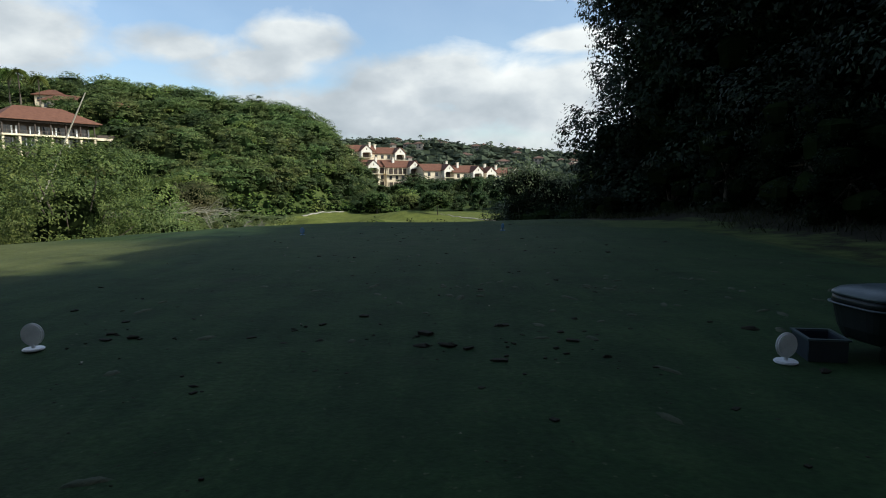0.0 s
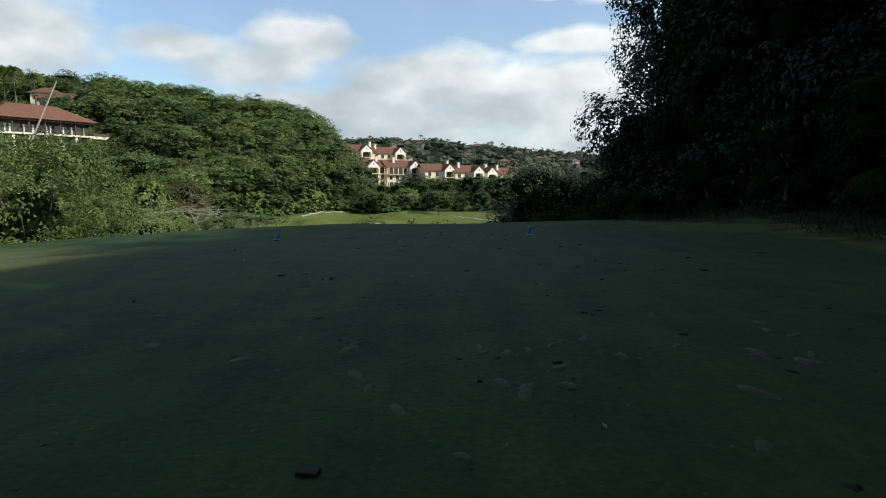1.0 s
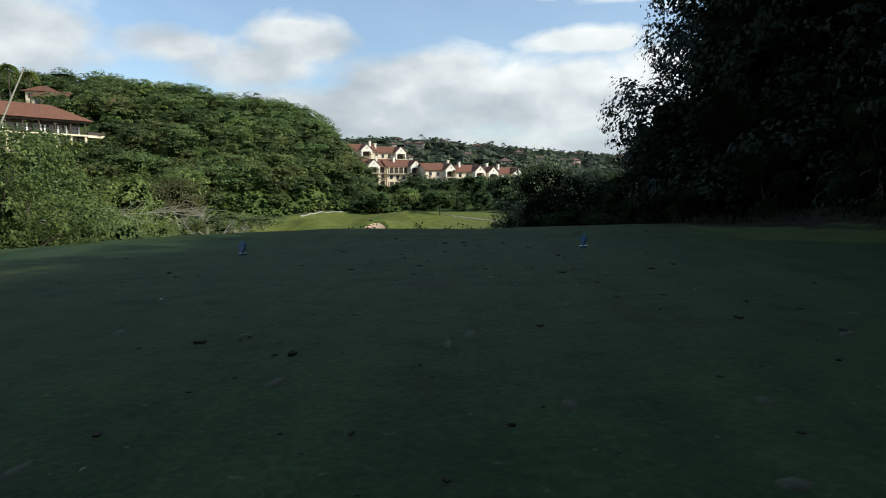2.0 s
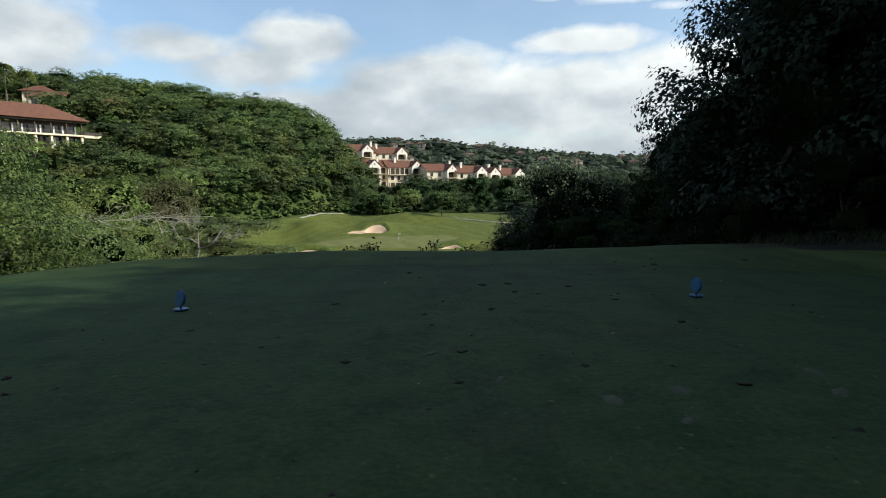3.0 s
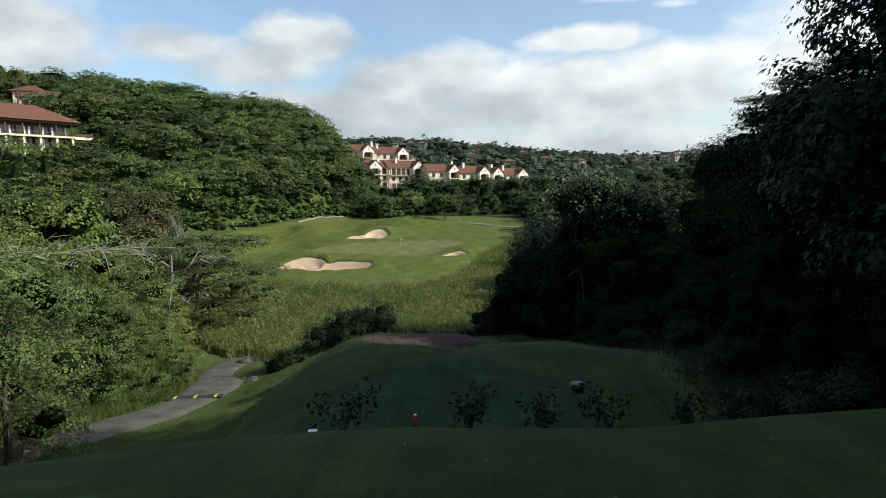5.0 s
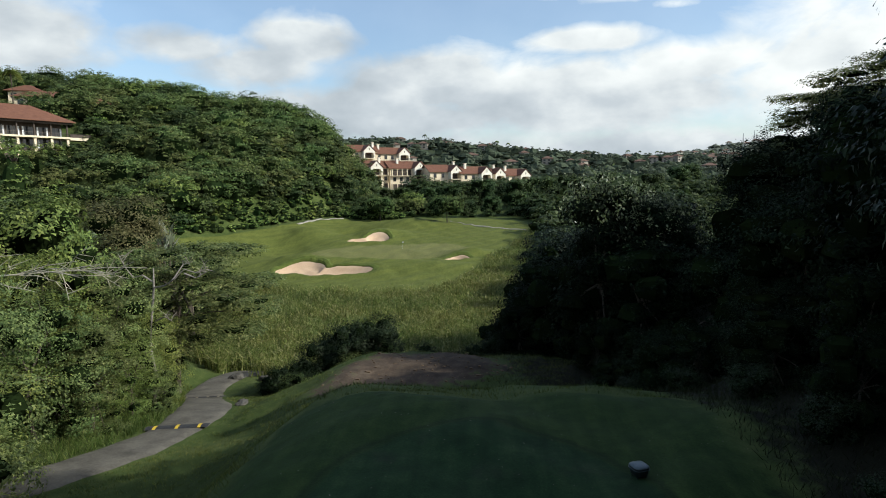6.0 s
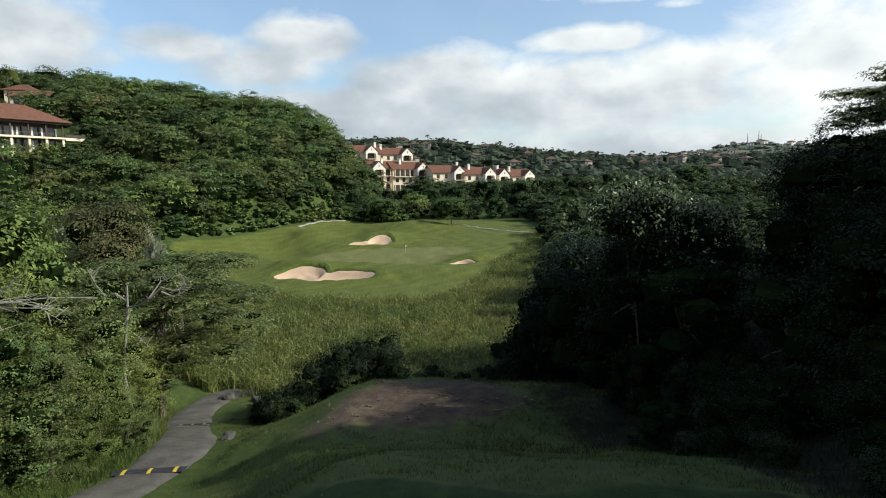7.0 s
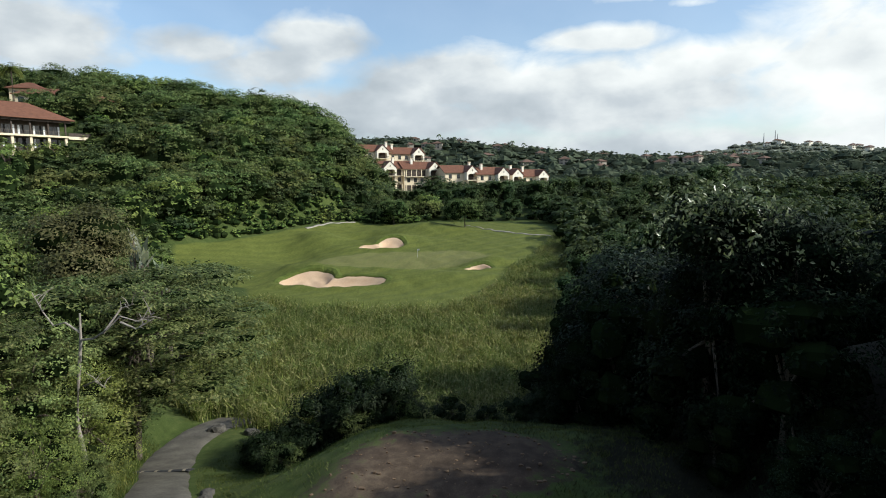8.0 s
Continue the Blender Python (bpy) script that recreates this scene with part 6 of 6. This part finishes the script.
def dead_wood():
    rng = np.random.default_rng(9)
    ob = thing("dead_tree", "bleached dead tree with bare crooked branches", "tree")
    x, y = -20.7, 47.8
    z0 = high(x, y)
    top = -2.3 - z0
    bm = bmesh.new()
    tube(bm, [(0.0, 0, -0.3), (-0.1, 0, top * 0.2), (-0.35, 0, top * 0.42), (-0.12, 0, top * 0.66), (0.1, 0, top * 0.85), (0.16, 0, top)], [0.13, 0.11, 0.08, 0.07, 0.06, 0.035])
    part("trunk", bm, DEADWOOD, ob)
    for pts in ([(0.1, 0, top * 0.86), (0.9, -0.3, top * 0.88), (1.6, -0.5, top * 0.93), (2.2, -0.5, top * 1.0), (2.9, -0.4, top * 0.97), (3.5, -0.3, top * 1.01)], [(0.1, 0, top * 0.9), (-0.5, 0, top * 0.95), (-1.1, 0.1, top * 0.93), (-1.6, 0.2, top * 1.0), (-1.9, 0.1, top * 1.1)],
                [(1.3, -0.3, top * 0.905), (1.8, 0.2, top * 1.02), (2.3, 0.3, top * 1.04)], [(2.2, -0.5, top * 0.97), (2.9, -0.6, top * 0.94), (3.6, -0.5, top * 0.99)], [(0.1, 0, top * 0.62), (0.8, -0.3, top * 0.66), (1.3, -0.4, top * 0.63)]):
        bm = bmesh.new()
        tube(bm, pts, list(np.linspace(0.05, 0.016, len(pts))), 6)
        for k in range(5):
            a = Vector(pts[-2]).lerp(Vector(pts[-1]), k / 5)
            e = a + Vector((rng.uniform(-0.5, 0.7), rng.uniform(-0.4, 0.4), rng.uniform(-0.1, 0.7)))
            tube(bm, [a, a.lerp(e, 0.5) + Vector((0, 0, 0.08)), e], [0.022, 0.015, 0.006], 4)
        part("branch", bm, DEADWOOD, ob)
    ob.matrix_basis = pose(x, y, z0)
    rng = np.random.default_rng(8)
    ob = thing("fallen_tree", "bleached fallen tree lying across the thicket with bare twigs", "tree")
    bm = bmesh.new()
    tube(bm, [(-24.5, 33.2, -1.0), (-21, 33.6, -0.75), (-18, 34.4, -0.6), (-15.6, 35.2, -0.5)], [0.042, 0.036, 0.026, 0.01])
    part("trunk", bm, PALE_WOOD, ob)
    for k in range(40):
        t = rng.uniform(0.1, 0.98)
        s = Vector((-24.5 + 8.9 * t, 33.2 + 2.0 * t, -1.0 + 0.5 * t))
        e = s + Vector((rng.uniform(0.6, 2.6), rng.uniform(-0.8, 0.8), rng.uniform(-0.9, 1.0)))
        m = s.lerp(e, 0.5) + Vector((0, 0, rng.uniform(-0.1, 0.2)))
        bm = bmesh.new()
        tube(bm, [s, m, e], [0.02, 0.014, 0.006], 5)
        for j in range(3):
            f = m.lerp(e, j / 3) + Vector((rng.uniform(0, 0.7), rng.uniform(-0.3, 0.3), rng.uniform(-0.4, 0.5)))
            tube(bm, [m.lerp(e, j / 3), m.lerp(e, j / 3).lerp(f, 0.5), f], [0.014, 0.01, 0.005], 4)
        part("twig", bm, PALE_WOOD, ob)
    ob = thing("leaning_pole", "thin bleached bare pole leaning out of the thicket", "pole")
    bm = bmesh.new()
    tube(bm, [(-24.2, 30.9, 0.0), (-22.6, 31.3, 3.7), (-21.38, 31.6, 6.4)], [0.055, 0.045, 0.03], 7)
    part("stem", bm, PALE_WOOD, ob)


dead_wood()


def saplings():
    rng = np.random.default_rng(15)
    for x, y, h in ((-3.05, 18.5, 0.6), (-1.75, 18.8, 0.7), (-1.0, 18.7, 0.55), (-0.25, 18.9, 0.6), (0.7, 19.3, 0.5), (1.2, 19.4, 0.5)):
        ob = thing("sapling", "small leafy sapling growing on the bank of the tee", "plant", "saplings on the bank")
        pts = []
        bm = bmesh.new()
        for k in range(4):
            e = (rng.uniform(-0.3, 0.3), rng.uniform(-0.2, 0.2), 0.6 * h * rng.uniform(0.7, 1.1))
            tube(bm, [(0, 0, -0.05), (e[0] * 0.3, e[1] * 0.3, e[2] * 0.5), e], [0.014, 0.01, 0.004], 5)
            pts += [(e[0] * t, e[1] * t, e[2] * t) for t in np.linspace(0.35, 1, 7)]
        part("stem", bm, BARK, ob)
        p = np.repeat(np.array(pts), 6, 0) + rng.normal(size=(len(pts) * 6, 3)) * 0.07
        n = unit(rng.normal(size=p.shape) + [0, 0, 0.8])
        v, q = leaf_quads(p, n, 0.075, 0.5, rng)
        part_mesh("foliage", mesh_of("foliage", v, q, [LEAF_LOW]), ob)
        ob.matrix_basis = pose(x, y, high(x, y))


saplings()


def paddle_plants():
    """Tall plants with long paddle leaves."""
    rng = np.random.default_rng(17)
    for x, y, s in ((-31.7, 70, 1.0), (-33.0, 71.5, 0.95), (-30.3, 70.5, 0.85), (-66, 112, 1.2), (-69, 114, 1.1), (-72, 112, 1.2), (-63, 114, 1.0)):
        ob = thing("banana_like_plant", "tall plant with upright pale paddle-shaped leaves", "plant")
        lift = 6.3 if y < 80 else 0.0
        bm = bmesh.new()
        for k in range(3):
            a = rng.uniform(0, 6.28)
            tube(bm, [(0.3 * math.cos(a), 0.3 * math.sin(a), -0.2), (0.5 * math.cos(a), 0.5 * math.sin(a), 4.2 + k + lift)], [0.14, 0.1], 7)
        part("stem", bm, BARK, ob)
        vs, qs, off = [], [], 0
        for k in range(22):
            a, lean = rng.uniform(0, 6.28), rng.uniform(0.15, 0.7)
            root = np.array([0.4 * math.cos(a), 0.4 * math.sin(a), 4.0 + lift + rng.uniform(0, 2)])
            L, W = rng.uniform(1.0, 1.7), rng.uniform(0.3, 0.42)
            t = np.linspace(0, 1, 6)
            d = np.array([math.cos(a), math.sin(a), 0])
            line = root + np.outer(t * L * lean, d) + np.outer(t * L * (1 - 0.35 * lean * t), [0, 0, 1])
            side = np.array([-math.sin(a), math.cos(a), 0])
            wid = W * np.sin(np.clip(t * 1.1 + 0.08, 0, 1) * math.pi)[:, None] * 0.5 + 0.02
            vs.append(np.stack([line - side * wid, line + side * wid], 1).reshape(-1, 3))
            qs.append(np.array([[2 * i, 2 * i + 1, 2 * i + 3, 2 * i + 2] for i in range(5)]) + off)
            off += 12
        part_mesh("leaves", mesh_of("leaves", np.concatenate(vs), np.concatenate(qs), [LEAF_SILVER]), ob)
        ob.matrix_basis = pose(x, y, high(x, y), 0, 0, 0) @ Matrix.Scale(s, 4)


paddle_plants()


def palms():
    rng = np.random.default_rng(19)
    src = None
    for x, y, s in ((-149.5, 190, 1.5), (-154.5, 192, 1.4), (-145, 193, 1.25), (-165, 206, 0.95), (-135, 226, 0.75), (-62, 690, 1.1), (-45, 695, 1.0), (20, 700, 1.1), (32, 690, 1.0), (120, 700, 1.0), (165, 690, 1.1), (200, 700, 1.0), (260, 700, 1.0)):
        if src is None:
            src = thing("palm", "palm with a bare trunk and drooping feathery fronds", "tree")
            bm = bmesh.new()
            tube(bm, [(0, 0, -1), (0.1, 0, 3), (0.05, 0, 6), (0, 0, 9)], [0.26, 0.2, 0.17, 0.15])
            part("trunk", bm, BARK, src)
            p, n, vs, qs, off = [], [], [], [], 0
            for k in range(26):
                a, up = k * 2.4, rng.uniform(-0.2, 1.0)
                t = np.linspace(0.08, 1, 16)
                d = np.array([math.cos(a), math.sin(a), 0])
                L = 3.2
                line = np.array([0, 0, 9.0]) + np.outer(t * L * (0.75 - 0.2 * up), d) + np.outer(L * (up * t - (0.75 + 0.3 * up) * t * t), [0, 0, 1])
                side = np.array([-math.sin(a), math.cos(a), 0])
                for sg in (-1, 1):
                    tip = line + side * sg * 0.75 * (1 - 0.5 * t)[:, None] + d * 0.35 - np.array([0, 0, 0.35])
                    w = d * 0.09
                    vs.append(np.stack([line - w, line + w, tip + w * 0.4, tip - w * 0.4], 1).reshape(-1, 3))
                    qs.append(np.arange(64).reshape(-1, 4) + off)
                    off += 64
            part_mesh("fronds", mesh_of("fronds", np.concatenate(vs), np.concatenate(qs), [LEAF_FRESH]), src)
            ob = src
            ob.matrix_basis = pose(x, y, high(x, y), 0, 0, 0) @ Matrix.Scale(s, 4)
        else:
            copy_thing(src, pose(x, y, high(x, y) + (1 if y > 600 else 0), 0, 0, rng.uniform(0, 360)) @ Matrix.Scale(s / src.scale[0], 4))


palms()


def masts():
    ob = thing("radio_masts", "two slim radio masts on the distant hilltop", "mast")
    x, y = 480, 1110
    z = high(x, y)
    for dx, h in ((-9, 11), (10, 15), (14, 9)):
        bm = bmesh.new()
        tube(bm, [(dx, 0, -3), (dx, 0, h * 0.6), (dx, 0, h + 8)], [1.2, 0.9, 0.4], 6)
        part("mast", bm, STEEL, ob)
    ob.matrix_basis = pose(x, y, z)


masts()


def litter():
    """Clods, torn turf and fallen leaves on the tee."""
    rng = np.random.default_rng(23)
    n = 640
    x, y = rng.normal(0.3, 1.9, n), rng.uniform(0.5, 16, n)
    rough_spot = rng.random(n) < 0.2
    y = np.where(rough_spot, rng.normal(2.5, 0.5, n), y)
    keep = np.abs(x) < 6
    x, y, rough_spot = x[keep], y[keep], rough_spot[keep]
    n = len(x)
    z = height(x, y)
    pieces = []
    for k in range(n):
        s = 0.005 + (0.03 if rough_spot[k] else 0.02 if y[k] > 7 else 0.012) * rng.random() ** 3.5
        ball = BALL if s > 0.014 else BALL_LOW
        v = ball[0] * (1 + 0.35 * np.sin(ball[0] * 5 + k).sum(1, keepdims=True) / 2)
        a = rng.uniform(0, 6.28)
        v = v * [s * rng.uniform(1, 2.2), s, s * rng.uniform(0.35, 0.7)]
        v = np.stack([v[:, 0] * math.cos(a) - v[:, 1] * math.sin(a), v[:, 0] * math.sin(a) + v[:, 1] * math.cos(a), v[:, 2]], -1)
        pieces.append((v + [x[k], y[k], z[k] + s * 0.05], ball[1]))
    v, q = joined(pieces)
    tagged(new("turf_clods", mesh_of("turf_clods", v, q, [CLOD], True)), "scattered dark clods and torn turf on the tee", "clods", kind="stuff")
    # stones and clods on the bare soil
    n = 900
    x, y = rng.uniform(-11, 0, n), rng.uniform(42, 51, n)
    keep = fields(x, y)["soil"] < 0.4 * rng.random(n)
    pieces = []
    for cx, cy in zip(x[keep], y[keep]):
        r = 0.015 + 0.07 * rng.random() ** 4
        v = BALL_LOW[0] * (1 + 0.3 * np.sin(BALL_LOW[0] * 4 + cx).sum(1, keepdims=True) / 2) * [r * rng.uniform(0.8, 1.7), r, r * 0.75]
        pieces.append((v + [cx, cy, high(cx, cy)], BALL_LOW[1]))
    v, q = joined(pieces)
    tagged(new("soil_clods", mesh_of("soil_clods", v, q, [EARTH], True)), "brown clods and stones on the bare earth", "clods", kind="stuff")
    n = 420
    x, y = rng.uniform(-8, 5.5, n), np.where(np.arange(n) < 240, rng.uniform(-2, 34, n), rng.uniform(21, 31, n))
    p = np.stack([x, y, height(x, y) + 0.012], -1)
    v, q = leaf_quads(p, unit(rng.normal(size=p.shape) * 0.25 + [0, 0, 1]), 0.035, 0.45, rng)
    tagged(new("fallen_leaves", mesh_of("fallen_leaves", v, q, [DRY_LEAF])), "pale dry fallen leaves scattered on the grass", "leaves", kind="stuff")


litter()


def divots():
    """Pale sand and seed filling the scars that clubs have cut in the tee."""
    rng = np.random.default_rng(29)
    pieces = []
    for k in range(95):
        if k < 48:
            cx, cy = rng.normal(1.0, 1.5), rng.normal(4.5, 0.65)
        else:
            cx, cy = rng.normal(0.5, 1.9), rng.uniform(0.3, 11)
        long, wide, a = rng.uniform(0.04, 0.1), rng.uniform(0.022, 0.045), rng.normal(1.45, 0.5)
        t = np.arange(14) * 2 * math.pi / 14
        rim = 1 + 0.22 * np.sin(2 * t + k) + 0.14 * np.sin(5 * t + 2 * k)
        u, v = long * np.cos(t) * rim, wide * np.sin(t) * rim
        ring = np.stack([cx + u * math.cos(a) - v * math.sin(a), cy + u * math.sin(a) + v * math.cos(a)], -1)
        inner = [cx, cy] + (ring - [cx, cy]) * 0.72
        pts = np.concatenate([ring, inner, [[cx, cy]]])
        z = height(pts[:, 0], pts[:, 1]) + np.r_[np.full(14, -0.004), np.full(14, 0.007), 0.009]
        q = [(i, (i + 1) % 14, 14 + (i + 1) % 14) for i in range(14)] + [(i, 14 + (i + 1) % 14, 14 + i) for i in range(14)] + [(14 + i, 14 + (i + 1) % 14, 28) for i in range(14)]
        pieces.append((np.c_[pts, z], np.array(q)))
    v, q = joined(pieces)
    tagged(new("divot_fill", mesh_of("divot_fill", v, q, [SEED_SAND], True)), "pale sanded and seeded divot scars in the tee turf", "divots", kind="stuff")


divots()
